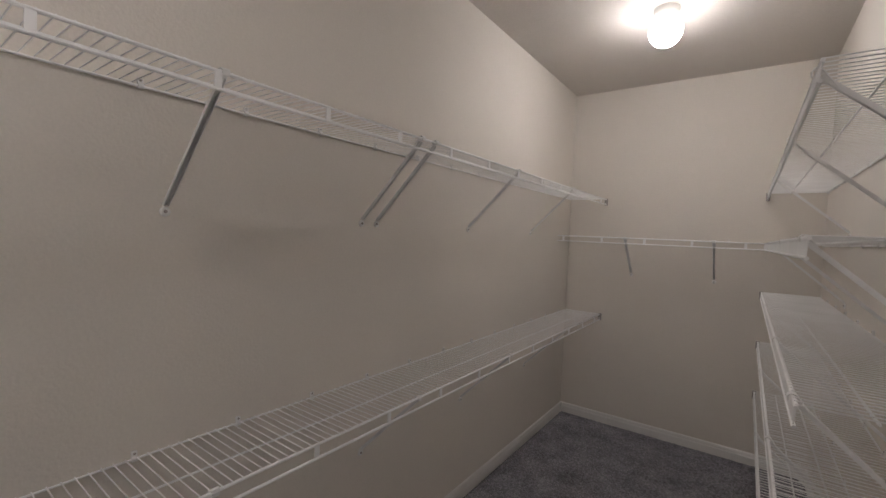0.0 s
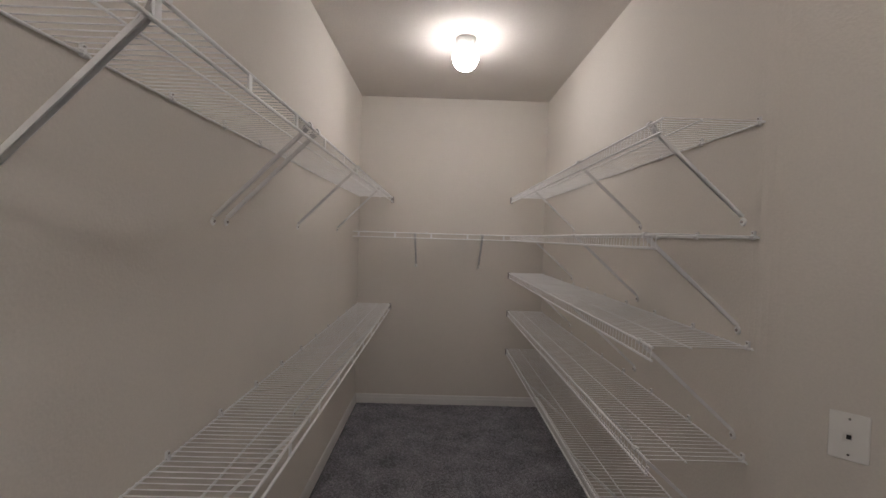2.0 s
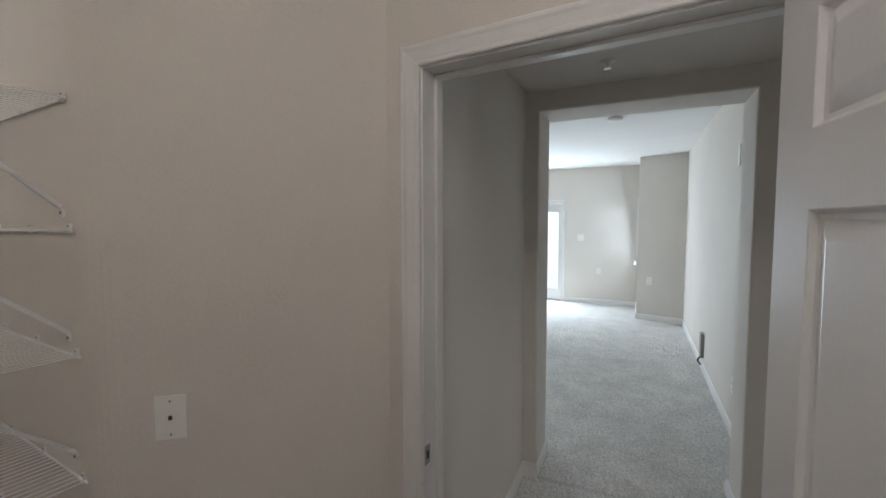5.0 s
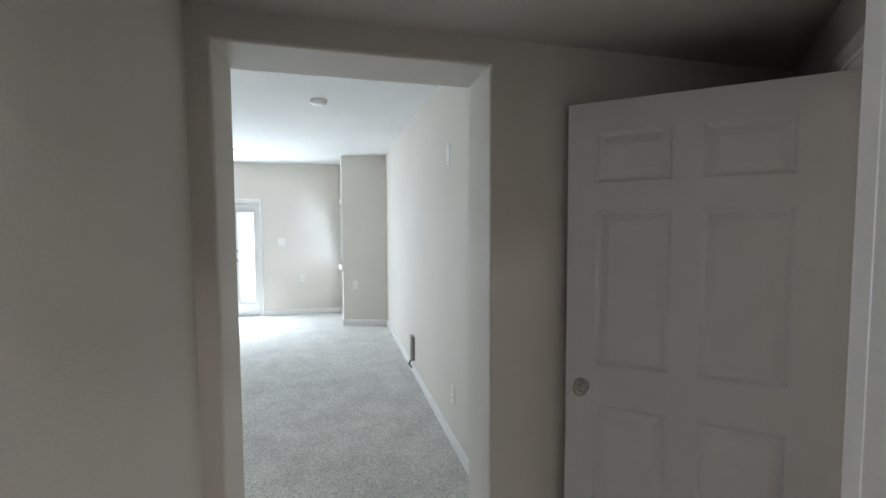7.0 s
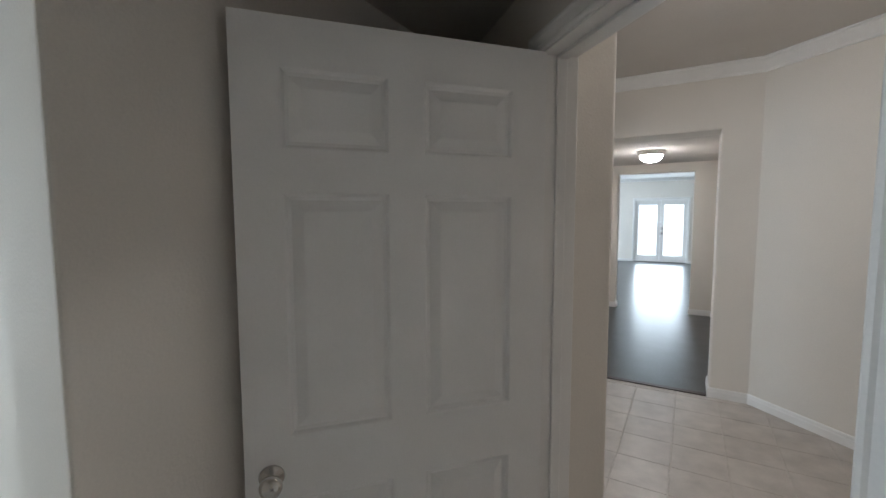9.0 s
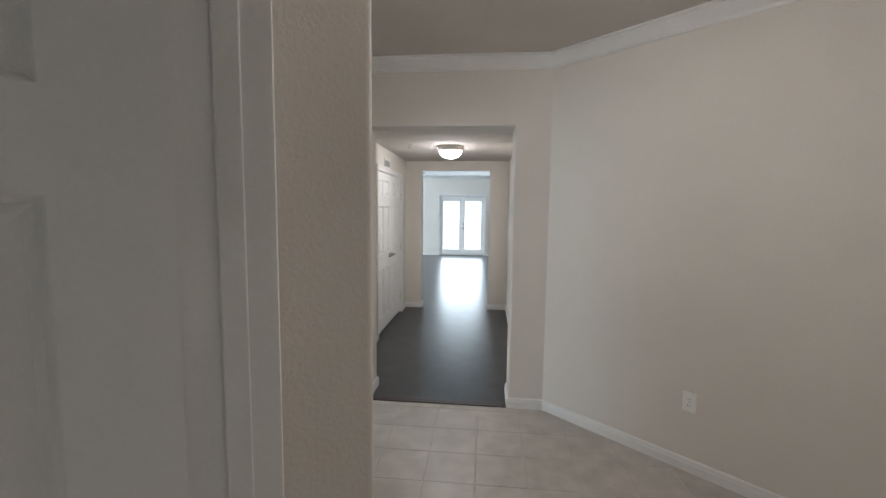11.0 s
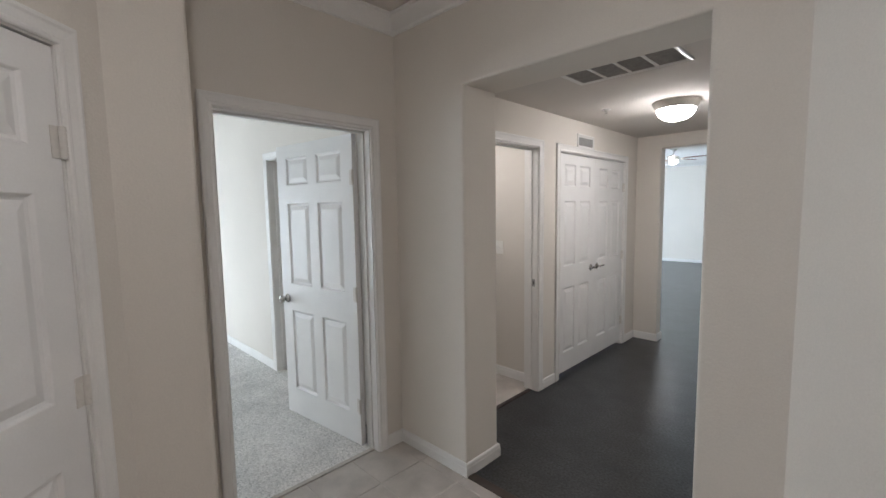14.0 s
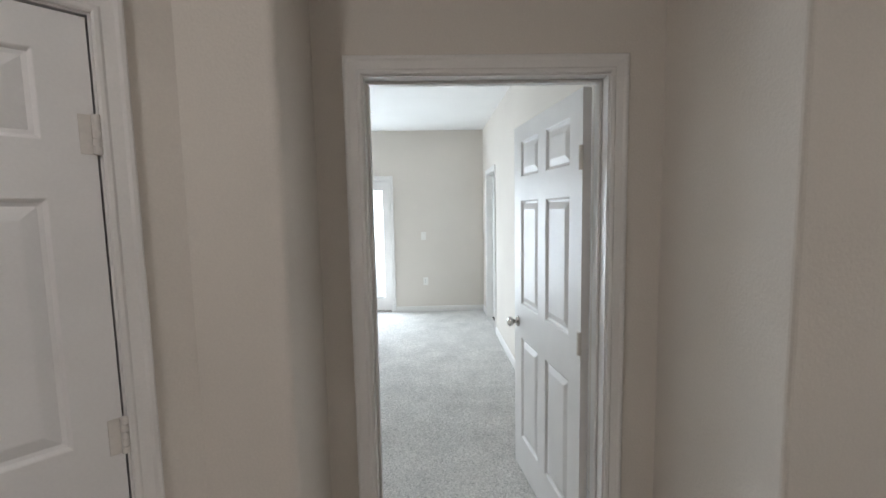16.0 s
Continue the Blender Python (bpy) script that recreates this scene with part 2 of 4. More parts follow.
def lathe(profile, n=24, m=None):
    """Turned about z from (radius, height) pairs."""
    bm = bmesh.new()
    rings = []
    for r, z in profile:
        if r < 1e-5:
            rings.append([bm.verts.new((0, 0, z))] * n)
        else:
            rings.append([bm.verts.new((r * math.cos(2 * math.pi * k / n), r * math.sin(2 * math.pi * k / n), z)) for k in range(n)])
    for a, b in zip(rings, rings[1:]):
        for k in range(n):
            vs = list(dict.fromkeys((a[k], a[(k + 1) % n], b[(k + 1) % n], b[k])))
            if len(vs) > 2:
                bm.faces.new(vs)
    if m is not None:
        bmesh.ops.transform(bm, matrix=m, verts=bm.verts[:])
    return bm


def add_rod(bm, a, b, r, n=6):
    a, b = Vector(a), Vector(b)
    q = (b - a).to_track_quat("Z", "Y")
    rings = [[bm.verts.new(p + q @ Vector((r * math.cos(2 * math.pi * k / n), r * math.sin(2 * math.pi * k / n), 0))) for k in range(n)] for p in (a, b)]
    for k in range(n):
        bm.faces.new((rings[0][k], rings[0][(k + 1) % n], rings[1][(k + 1) % n], rings[1][k]))
    bm.faces.new(rings[0][::-1])
    bm.faces.new(rings[1])


def rod_bm(a, b, r, n=6):
    bm = bmesh.new()
    add_rod(bm, a, b, r, n)
    return bm


# ---- large structure ----
# the closet stands a little askew to the rest: its own plan, turned into place
CL = Matrix.Translation((-0.068, 0.1545, 0)) @ Matrix.Rotation(radians(-5.45), 4, "Z") @ Matrix.Diagonal((0.97, 0.97, 0.97, 1))


def cl(*pts):
    return [tuple((CL @ Vector((x, y, 0))).xy) for x, y in pts]


CLOSET_H = 2.711
wall_run("wall_closet_east", rounded(cl((0.925, 4.29), (0.925, 1.545), (1.49, 0.98), (1.49, -0.48)), {1: 0.06}), 0.1067, CLOSET_H,
         [(8, 0.1075, 1.012, 0.0, 1.9885, False)], label="warm grey painted closet wall with an angled leg")
wall_run("wall_closet_north", cl((-0.765, 4.18), (0.925, 4.18)), 0.1067, CLOSET_H, label="warm grey painted end wall of the closet")
wall_run("wall_closet_west", cl((-0.765, -0.48), (-0.765, 4.18)), 0.1067, CLOSET_H, label="long warm grey painted closet wall behind the wire shelves")
wall_run("wall_closet_south", cl((1.49, -0.48), (-0.765, -0.48)), 0.1067, CLOSET_H)
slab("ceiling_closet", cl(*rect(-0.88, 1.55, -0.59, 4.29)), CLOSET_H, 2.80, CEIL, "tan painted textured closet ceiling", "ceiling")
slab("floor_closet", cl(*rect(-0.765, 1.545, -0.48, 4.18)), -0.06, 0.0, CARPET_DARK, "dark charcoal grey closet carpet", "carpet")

wall_run("wall_vestibule_north", [(1.49, 0.893), (2.862, 0.893)], 0.095, 2.30)
wall_run("wall_vestibule_east", [(2.862, 0.988), (2.862, -1.97)], 0.303, 2.80, [(0, 0.175, 1.207, 0.0, 2.18, True)],
         label="thick painted wall with an uncased opening to the bedroom")
wall_run("wall_vestibule_south", [(2.862, -1.842), (1.38, -0.36)], 0.12, 2.80, [(0, 0.839, 1.740, 0.0, 2.05, False)],
         label="angled painted wall with the foyer doorway")
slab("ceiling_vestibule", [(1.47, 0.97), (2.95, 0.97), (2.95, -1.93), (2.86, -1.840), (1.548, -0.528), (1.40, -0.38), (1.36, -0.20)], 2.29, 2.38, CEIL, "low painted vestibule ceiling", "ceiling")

wall_run("wall_master_west", [(3.165, 0.988), (3.165, 4.0)], 0.1, 2.70)
wall_run("wall_master_north", [(3.165, 4.0), (8.83, 4.0)], 0.1, 2.70)
wall_run("wall_master_east", [(8.83, 4.1), (8.83, 0.275)], 0.14, 2.70, [(0, 1.68, 2.48, 0.0, 1.92, False)])
wall_run("wall_master_south", [(8.97, 0.275), (7.783, 0.275), (7.60, -0.368), (3.165, -0.368)], 0.10, 2.70, [(0, 0.26, 1.04, 0.85, 1.90, False)])
slab("floor_master", [*cl((1.545, -0.50), (1.545, 0.86)), (3.10, 0.93), (3.10, 4.0), (8.95, 4.0), (8.95, -0.42), (3.10, -0.42), (2.95, -1.93), (2.819, -1.885)], -0.06, 0.0, CARPET, "light grey cut pile carpet", "carpet")
slab("ceiling_master", rect(3.0, 8.95, -0.42, 4.1), 2.57, 2.69, WHITE_CEIL, "white painted bedroom ceiling", "ceiling")

wall_run("wall_foyer_northeast", rounded([(2.285, -1.395), (2.085, -1.595), (3.02, -2.53), (3.02, -2.79), (3.374, -2.79)], {1: 0.02, 3: 0.025}), 0.10, 2.80,
         [(7, 0.37, 1.146, 0.0, 2.05, False)], label="angled painted foyer wall with the closed coat closet door")
wall_run("wall_foyer_east", [(3.375, -2.69), (3.375, -4.03)], 0.12, 2.80, [(0, 0.257, 1.155, 0.0, 2.05, False)])
wall_run("wall_foyer_south", [(3.475, -4.03), (1.375, -4.03)], 0.29, 2.80, [(0, 0.68, 1.83, 0.0, 2.218, True)],
         label="thick painted wall with the wide opening to the hall")
wall_run("wall_foyer_southwest", [(1.375, -4.03), (-0.10, -2.69)], 0.10, 2.80, label="long angled painted foyer wall")
wall_run("wall_foyer_west", [(-0.10, -2.69), (-0.10, -0.60)], 0.10, 2.80)
wall_run("wall_foyer_north", [(-0.10, -0.60), (1.09, -0.60), (1.30, -0.81), (1.46, -0.65)], 0.006, 2.80)
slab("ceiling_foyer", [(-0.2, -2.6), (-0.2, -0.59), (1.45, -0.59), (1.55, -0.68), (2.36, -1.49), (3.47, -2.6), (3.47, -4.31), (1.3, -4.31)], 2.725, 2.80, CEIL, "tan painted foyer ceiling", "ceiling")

wall_run("wall_hall_east", [(3.125, -4.32), (3.125, -7.39)], 0.12, 2.42, [(0, 0.14, 0.993, 0.0, 2.05, False), (0, 1.307, 2.727, 0.0, 2.05, False)])
wall_run("wall_hall_south", [(3.245, -7.39), (1.40, -7.39)], 0.14, 2.80, [(0, 0.382, 1.447, 0.0, 2.19, True)])
wall_run("wall_hall_west", [(1.50, -7.39), (1.50, -4.32)], 0.10, 2.42)
slab("ceiling_hall", rect(1.40, 3.245, -7.42, -4.29), 2.335, 2.42, CEIL, "low painted hall ceiling", "ceiling")

wall_run("wall_living_north_a", [(-0.5, -7.53), (1.40, -7.53)], 0.10, 2.80)
wall_run("wall_living_north_b", [(3.245, -7.53), (7.5, -7.53)], 0.10, 2.80)
# the opening holds a window added for fill light
wall_run("wall_living_east", [(7.5, -7.53), (7.5, -15.255)], 0.10, 2.80, [(0, 3.4, 5.6, 0.7, 2.1, False)])
wall_run("wall_living_south", [(7.5, -15.255), (-0.5, -15.255)], 0.14, 2.80, [(0, 4.08, 5.61, 0.0, 2.04, False)])
wall_run("wall_living_west", [(-0.5, -15.255), (-0.5, -7.53)], 0.10, 2.80)
slab("ceiling_living", rect(-0.6, 7.6, -15.35, -7.47), 2.72, 2.80, WHITE_CEIL, "white painted living room ceiling", "ceiling")

wall_run("wall_guest_west", [(3.495, -2.69), (3.495, -0.60)], 0.08, 2.84)
wall_run("wall_guest_north", [(3.495, -0.60), (8.3, -0.60)], 0.10, 2.84)
wall_run("wall_guest_east", [(8.3, -0.60), (8.3, -3.99)], 0.14, 2.84, [(0, 0.42, 1.97, 0.0, 2.03, False)])
wall_run("wall_guest_south", [(8.3, -3.99), (3.495, -3.99)], 0.12, 2.84, [(0, 0.43, 1.20, 0.0, 2.05, False), (0, 3.06, 3.86, 0.0, 2.05, False)])
slab("floor_guest", rect(3.43, 8.35, -4.05, -0.6), -0.06, 0.0, CARPET, "light grey cut pile carpet", "carpet")
slab("ceiling_guest", rect(3.40, 8.4, -4.05, -0.5), 2.75, 2.84, WHITE_CEIL, "white painted bedroom ceiling", "ceiling")

# bathroom beyond the guest room, laundry beside the hall
wall_run("wall_bath_west", [(4.35, -6.2), (4.35, -4.11)], 0.10, 2.84)
wall_run("wall_bath_east", [(6.60, -4.11), (6.60, -6.2)], 0.10, 2.84)
wall_run("wall_bath_south", [(6.60, -6.2), (4.35, -6.2)], 0.10, 2.84)
slab("floor_bath", rect(4.3, 6.7, -6.25, -4.05), -0.06, -0.004, TILE, "tan bathroom floor", "floor")
slab("ceiling_bath", rect(4.3, 6.7, -6.25, -4.05), 2.45, 2.55, WHITE_CEIL, "white bathroom ceiling", "ceiling")
wall_run("wall_laundry_south", [(4.25, -5.40), (3.245, -5.40)], 0.10, 2.35)
wall_run("wall_laundry_east", [(4.25, -4.35), (4.25, -5.40)], 0.08, 2.35)
wall_run("wall_laundry_north", [(3.245, -4.35), (4.25, -4.35)], 0.10, 2.35)
slab("floor_laundry", rect(3.185, 4.25, -5.40, -4.35), -0.06, 0.0, TILE, "tan laundry floor", "floor")
slab("ceiling_laundry", rect(3.2, 4.3, -5.45, -4.30), 2.267, 2.35, WHITE_CEIL, "white laundry ceiling", "ceiling")

slab("floor_foyer", [(-0.2, -2.6), (-0.2, -0.58), (1.50, -0.58), (1.54, -0.605), (2.36, -1.425), (3.43, -2.5), (3.43, -4.04), (1.35, -4.04)], -0.06, -0.0025, GROUT, "tan grout bed of the tiled foyer floor", "floor")
slab("floor_hall", rect(1.45, 3.185, -7.52, -4.04), -0.06, 0.0, PLANK, "dark charcoal vinyl hall floor", "floor")
slab("floor_living", rect(-0.6, 7.6, -15.3, -7.52), -0.06, 0.0, PLANK, "dark charcoal vinyl living room floor", "floor")


# ---- doors ----
PANELS = [(0.205, 0.81), (1.008, 1.60), (1.73, 1.925)]


def panel_leaf(w, h=2.02, th=0.035, columns=2, drop=0.0, rows=PANELS):
    """A moulded six-panel slab, and the raised fields in its panels."""
    stile, mull = 0.115, 0.10
    if w < 0.75:
        stile, mull = 0.095, 0.08
    pw = (w - 2 * stile - mull * (columns - 1)) / columns
    cols = [(stile + k * (pw + mull), stile + k * (pw + mull) + pw) for k in range(columns)]
    bm = bmesh.new()
    rows = [(a - drop, b - drop) for a, b in rows]
    xs = sorted({0.0, w, *[x for c in cols for x in c]})
    zs = sorted({0.0, h, *[z for r in rows for z in r]})
    for side in (-1, 1):
        y = side * th / 2
        grid = {(i, j): bm.verts.new((x, y, z)) for i, x in enumerate(xs) for j, z in enumerate(zs)}
        for i in range(len(xs) - 1):
            for j in range(len(zs) - 1):
                quad = [grid[i, j], grid[i + 1, j], grid[i + 1, j + 1], grid[i, j + 1]]
                if any(abs(c[0] - xs[i]) < 1e-6 for c in cols) and any(abs(r[0] - zs[j]) < 1e-6 for r in rows):
                    x0, x1, z0, z1 = xs[i], xs[i + 1], zs[j], zs[j + 1]
                    prev = quad
                    for inset, depth in ((0.003, 0.002), (0.009, 0.010), (0.018, 0.0125)):
                        ring = [bm.verts.new((x, y - side * depth, z)) for x, z in ((x0 + inset, z0 + inset), (x1 - inset, z0 + inset), (x1 - inset, z1 - inset), (x0 + inset, z1 - inset))]
                        for k in range(4):
                            bm.faces.new((prev[k], prev[(k + 1) % 4], ring[(k + 1) % 4], ring[k]))
                        prev = ring
                    bm.faces.new(prev)
                else:
                    bm.faces.new(quad)
    edge = [(0, 0), (w, 0), (w, h), (0, h)]
    for k in range(4):
        (xa, za), (xb, zb) = edge[k], edge[(k + 1) % 4]
        line = [(x, z) for x, z in ((x, z) for x in xs for z in zs) if (xa == xb and x == xa) or (za == zb and z == za)]
        line.sort(key=lambda p: (p[0] - xa) ** 2 + (p[1] - za) ** 2)
        va = [bm.verts.new((x, -th / 2, z)) for x, z in line]
        vb = [bm.verts.new((x, th / 2, z)) for x, z in line]
        for i in range(len(line) - 1):
            bm.faces.new((va[i], va[i + 1], vb[i + 1], vb[i]))
    bmesh.ops.remove_doubles(bm, verts=bm.verts[:], dist=1e-5)
    fields = [(c, r) for c in cols for r in rows]
    return bm, fields


def field_bm(c, r, side, th=0.035):
    """The raised field of one panel: a flat face with sloped borders."""
    bm = bmesh.new()
    rings = []
    for inset, depth in ((0.0185, 0.013), (0.0195, 0.012), (0.046, 0.003), (0.050, 0.0022)):
        y = side * (th / 2 - depth)
        rings.append([bm.verts.new((x, y, z)) for x, z in ((c[0] + inset, r[0] + inset), (c[1] - inset, r[0] + inset), (c[1] - inset, r[1] - inset), (c[0] + inset, r[1] - inset))])
    for a, b in zip(rings, rings[1:]):
        for k in range(4):
            bm.faces.new((a[k], a[(k + 1) % 4], b[(k + 1) % 4], b[k]))
    bm.faces.new(rings[-1])
    return bm


KNOB = [(0.0, 0.0), (0.031, 0.0), (0.033, 0.003), (0.030, 0.008), (0.013, 0.011), (0.011, 0.026), (0.016, 0.032), (0.0265, 0.040), (0.029, 0.050), (0.026, 0.060), (0.016, 0.066), (0.0, 0.068)]


def door(name, m, w, label, knob="knob", knob_side=1, group="six-panel doors", sides=(-1, 1), hinge_side=-1, hinges=(0.28, 1.02, 1.76), knob_z=0.905, lift=0.012, rows=PANELS):
    d = thing(name, m, label, "door", group)
    bm, fields = panel_leaf(w, 2.0260 - lift, drop=lift - 0.012, rows=rows)
    bmesh.ops.translate(bm, vec=(0, 0, lift), verts=bm.verts[:])
    leaf = part("leaf", bm, DOOR, d)
    for c, r in fields:
        for side in sides:
            f = field_bm(c, r, side)
            bmesh.ops.translate(f, vec=(0, 0, lift), verts=f.verts[:])
            part("panel", f, DOOR, leaf)
    for side in (-1, 1):
        if knob == "none" or (knob == "front" and side == 1):
            continue
        q = pose(w - 0.065, side * 0.0175, knob_z, -90 * side, 0, 0)
        if knob == "lever":
            part("door_handle", lathe(KNOB[:6] + [(0.011, 0.045), (0.0, 0.046)], 20, q), NICKEL, d, "satin nickel lever handle", smooth=True)
            part("lever", box_bm(w - 0.165, w - 0.053, side * 0.0175 + side * 0.034 - 0.006, side * 0.0175 + side * 0.034 + 0.006, knob_z - 0.009, knob_z + 0.009, 0.004), NICKEL, d, "satin nickel lever")
        else:
            part("door_knob", lathe(KNOB, 24, q), NICKEL, d, "satin nickel round knob", smooth=True)
    if knob != "none":
        part("latch_plate", box_bm(w - 0.001, w + 0.0015, -0.012, 0.012, knob_z - 0.028, knob_z + 0.028, 0.0004), NICKEL, d, "nickel latch plate")
    for z in hinges:
        y = hinge_side * 0.0255
        h = part("hinge", rod_bm((-0.003, y, z - 0.047), (-0.003, y, z + 0.047), 0.0072, 10), HINGE, d, "painted butt hinge")
        for k in range(5):
            part("knuckle", rod_bm((-0.003, y, z - 0.0455 + k * 0.0186), (-0.003, y, z - 0.0285 + k * 0.0186), 0.0098, 12), HINGE, h)
        lo, hi = sorted((hinge_side * 0.0168, hinge_side * 0.0205))
        part("hinge_leaf", box_bm(-0.003, 0.030, lo, hi, z - 0.046, z + 0.046, 0.0008), HINGE, h)
    return d


# moulded casing: flat board with a raised outer bead
CASING = [(0.0, 0.0), (0.0, 0.010), (0.004, 0.013), (0.012, 0.0135), (0.018, 0.010), (0.042, 0.014), (0.050, 0.0175), (0.058, 0.0175), (0.062, 0.014), (0.062, 0.0)]


def doorway(name, p0, p1, s0, s1, h, thick, front=True, back=True, stop_at=0.05, label="white painted door frame with moulded casing", reach=0.062):
    """Jambs, stops and casings in an opening of the wall from p0 to p1."""
    m = basis(p0, p1)
    d = thing(name, m @ pose(s0, 0, 0), label, "door frame", kind="structure")
    w, j = s1 - s0, 0.018
    part("jamb", box_bm(0.0, j, -0.001, thick + 0.001, 0, h - j), TRIM, d)
    part("jamb", box_bm(w - j, w, -0.001, thick + 0.001, 0, h - j), TRIM, d)
    part("head_jamb", box_bm(0, w, -0.001, thick + 0.001, h - j, h), TRIM, d)
    part("door_stop", box_bm(j, j + 0.011, stop_at, stop_at + 0.035, 0, h - j - 0.011, 0.003), TRIM, d)
    part("door_stop", box_bm(w - j - 0.011, w - j, stop_at, stop_at + 0.035, 0, h - j - 0.011, 0.003), TRIM, d)
    part("door_stop", box_bm(j, w - j, stop_at, stop_at + 0.035, h - j - 0.011, h - j, 0.003), TRIM, d)
    r = 0.006
    line = [(-0.0 + j - r, 0), (j - r, h - j + r), (w - j + r, h - j + r), (w - j + r, 0)]
    prof = [(a * reach / 0.062, b) for a, b in CASING]
    if front:
        part("casing", sweep(prof, line, Matrix(((1, 0, 0, 0), (0, 0, -1, -0.0015), (0, 1, 0, 0), (0, 0, 0, 1)))), TRIM, d)
    if back:
        part("casing", sweep(prof, line, Matrix(((1, 0, 0, 0), (0, 0, 1, thick + 0.0015), (0, 1, 0, 0), (0, 0, 0, 1)))), TRIM, d)
    return d


R2 = math.sqrt(0.5)
doorway("door_1", *cl((1.49, 0.98), (1.49, -0.48)), 0.1075, 1.012, 1.9885, 0.1067, stop_at=0.058, reach=0.060)
door("closet_door", CL @ pose(1.468, 0.020, 0, 0, 0, 180 + 14), 0.862, "white six-panel door standing open in the closet", hinge_side=1, knob_z=0.85)
doorway("door_2", (2.862, -1.842), (1.38, -0.36), 0.839, 1.740, 2.05, 0.12, stop_at=0.05, reach=0.058)
door("foyer_door", pose(2.246, -1.222, 0, 0, 0, 49), 0.878, "white six-panel door standing open in the vestibule", hinge_side=-1, knob_z=0.845,
     rows=[(0.12, 0.762), (0.934, 1.578), (1.69, 1.89)])
doorway("door_3", (2.085, -1.595), (3.02, -2.53), 0.39, 1.166, 2.05, 0.10, back=False, stop_at=0.045)
A0 = 1.1435
door("coat_closet_door", pose(2.085 + A0 * R2 + 0.0205 * R2, -1.595 - A0 * R2 + 0.0205 * R2, 0, 0, 0, 135), 0.728, "closed white six-panel coat closet door", hinge_side=1, sides=(1,))
doorway("door_4", (3.375, -2.69), (3.375, -4.03), 0.257, 1.155, 2.05, 0.12, stop_at=0.05)
door("bedroom_door", pose(3.50, -3.80, 0, 0, 0, 6.5), 0.855, "white six-panel bedroom door standing open", hinge_side=1)
doorway("door_5", (3.125, -4.32), (3.125, -7.39), 0.14, 0.993, 2.05, 0.12)
doorway("door_6", (3.125, -4.32), (3.125, -7.39), 1.307, 2.727, 2.05, 0.12, back=False, stop_at=0.045)
door("hall_closet_door", pose(3.1495, -5.648, 0, 0, 0, -90), 0.688, "white narrow six-panel double closet door, closed", "lever", knob_z=0.96, lift=0.038, sides=(-1,), group="double closet doors", hinge_side=-1)
door("hall_closet_door", pose(3.1495, -7.026, 0, 0, 0, 90), 0.688, "white narrow six-panel double closet door, closed", "lever", knob_z=0.96, lift=0.038, sides=(1,), group="double closet doors", hinge_side=1)
doorway("door_7", (8.3, -3.99), (3.495, -3.99), 0.43, 1.20, 2.05, 0.12)
door("bedroom_closet_door", pose(7.847, -4.085, 0, 0, 0, 180), 0.73, "closed white six-panel door in the bedroom", sides=(-1,), hinge_side=1)
doorway("door_8", (8.3, -3.99), (3.495, -3.99), 3.06, 3.86, 2.05, 0.12)


# ---- wire shelving ----
def wire_shelf(m, length, depth, label, brackets, lip="tabs", group="wire closet shelves", drop=0.28):
    """Runs along +y, wall at x = 0, front at x = depth, deck at z = 0."""
    d = thing("wire_shelf", m, label, "shelf", group)
    n = int(length / 0.0254)
    bm = rod_bm((0.004, 0, 0.003), (depth + 0.001, 0, 0.003), 0.0016, 5)
    if lip == "wires":
        add_rod(bm, (depth + 0.001, 0, 0.004), (depth + 0.003, 0, -0.040), 0.0016, 5)
    wire = mesh_of("wire", bm, WIRE)
    for k in range(n + 1):
        part("wire", wire, WIRE, d, m=pose(0, 0.006 + k * (length - 0.012) / n, 0))
    for x, z, r in ((0.006, -0.001, 0.0032), (depth * 0.62, -0.0015, 0.0030), (depth, -0.0015, 0.0044), (depth + 0.002, -0.042, 0.0044)):
        part("rail", rod_bm((x, 0, z), (x, length, z), r, 8), WIRE, d)
    if lip == "tabs":
        k = 0
        while 0.05 + k * 0.305 < length - 0.03:
            y = 0.05 + k * 0.305
            part("lip_tab", box_bm(depth - 0.0015, depth + 0.0035, y - 0.008, y + 0.008, -0.042, 0.0, 0.001), WIRE, d)
            k += 1
    for y in brackets:
        b = part("bracket", bracket_bm(depth, y, drop), STEEL, d)
        part("foot", lathe([(0.0, 0.005), (0.010, 0.005), (0.0135, 0.003), (0.014, 0.0)], 16, pose(0.0, y, -drop - 0.016, 0, 90, 0)), STEEL, b)
        part("screw", lathe([(0.0, 0.004), (0.0045, 0.003), (0.005, 0.0)], 10, pose(0.005, y, -drop - 0.016, 0, 90, 0)), CLIP, b)
        part("hook", hook_bm(depth, y), STEEL, b)
    k = 0
    while 0.05 + k * 0.28 < length:
        y = 0.05 + k * 0.28
        bm = rod_bm((0.006, y - 0.0065, -0.001), (0.006, y + 0.0065, -0.001), 0.0075, 10)
        add_box(bm, 0.0, 0.007, y - 0.0065, y + 0.0065, 0.003, 0.019)
        clip_body = part("wall_clip", bm, STEEL, d)
        part("screw", lathe([(0.0, 0.0022), (0.0032, 0.0015), (0.0036, 0.0)], 8, pose(0.007, y, 0.0135, 0, 90, 0)), CLIP, clip_body)
        k += 1
    return d


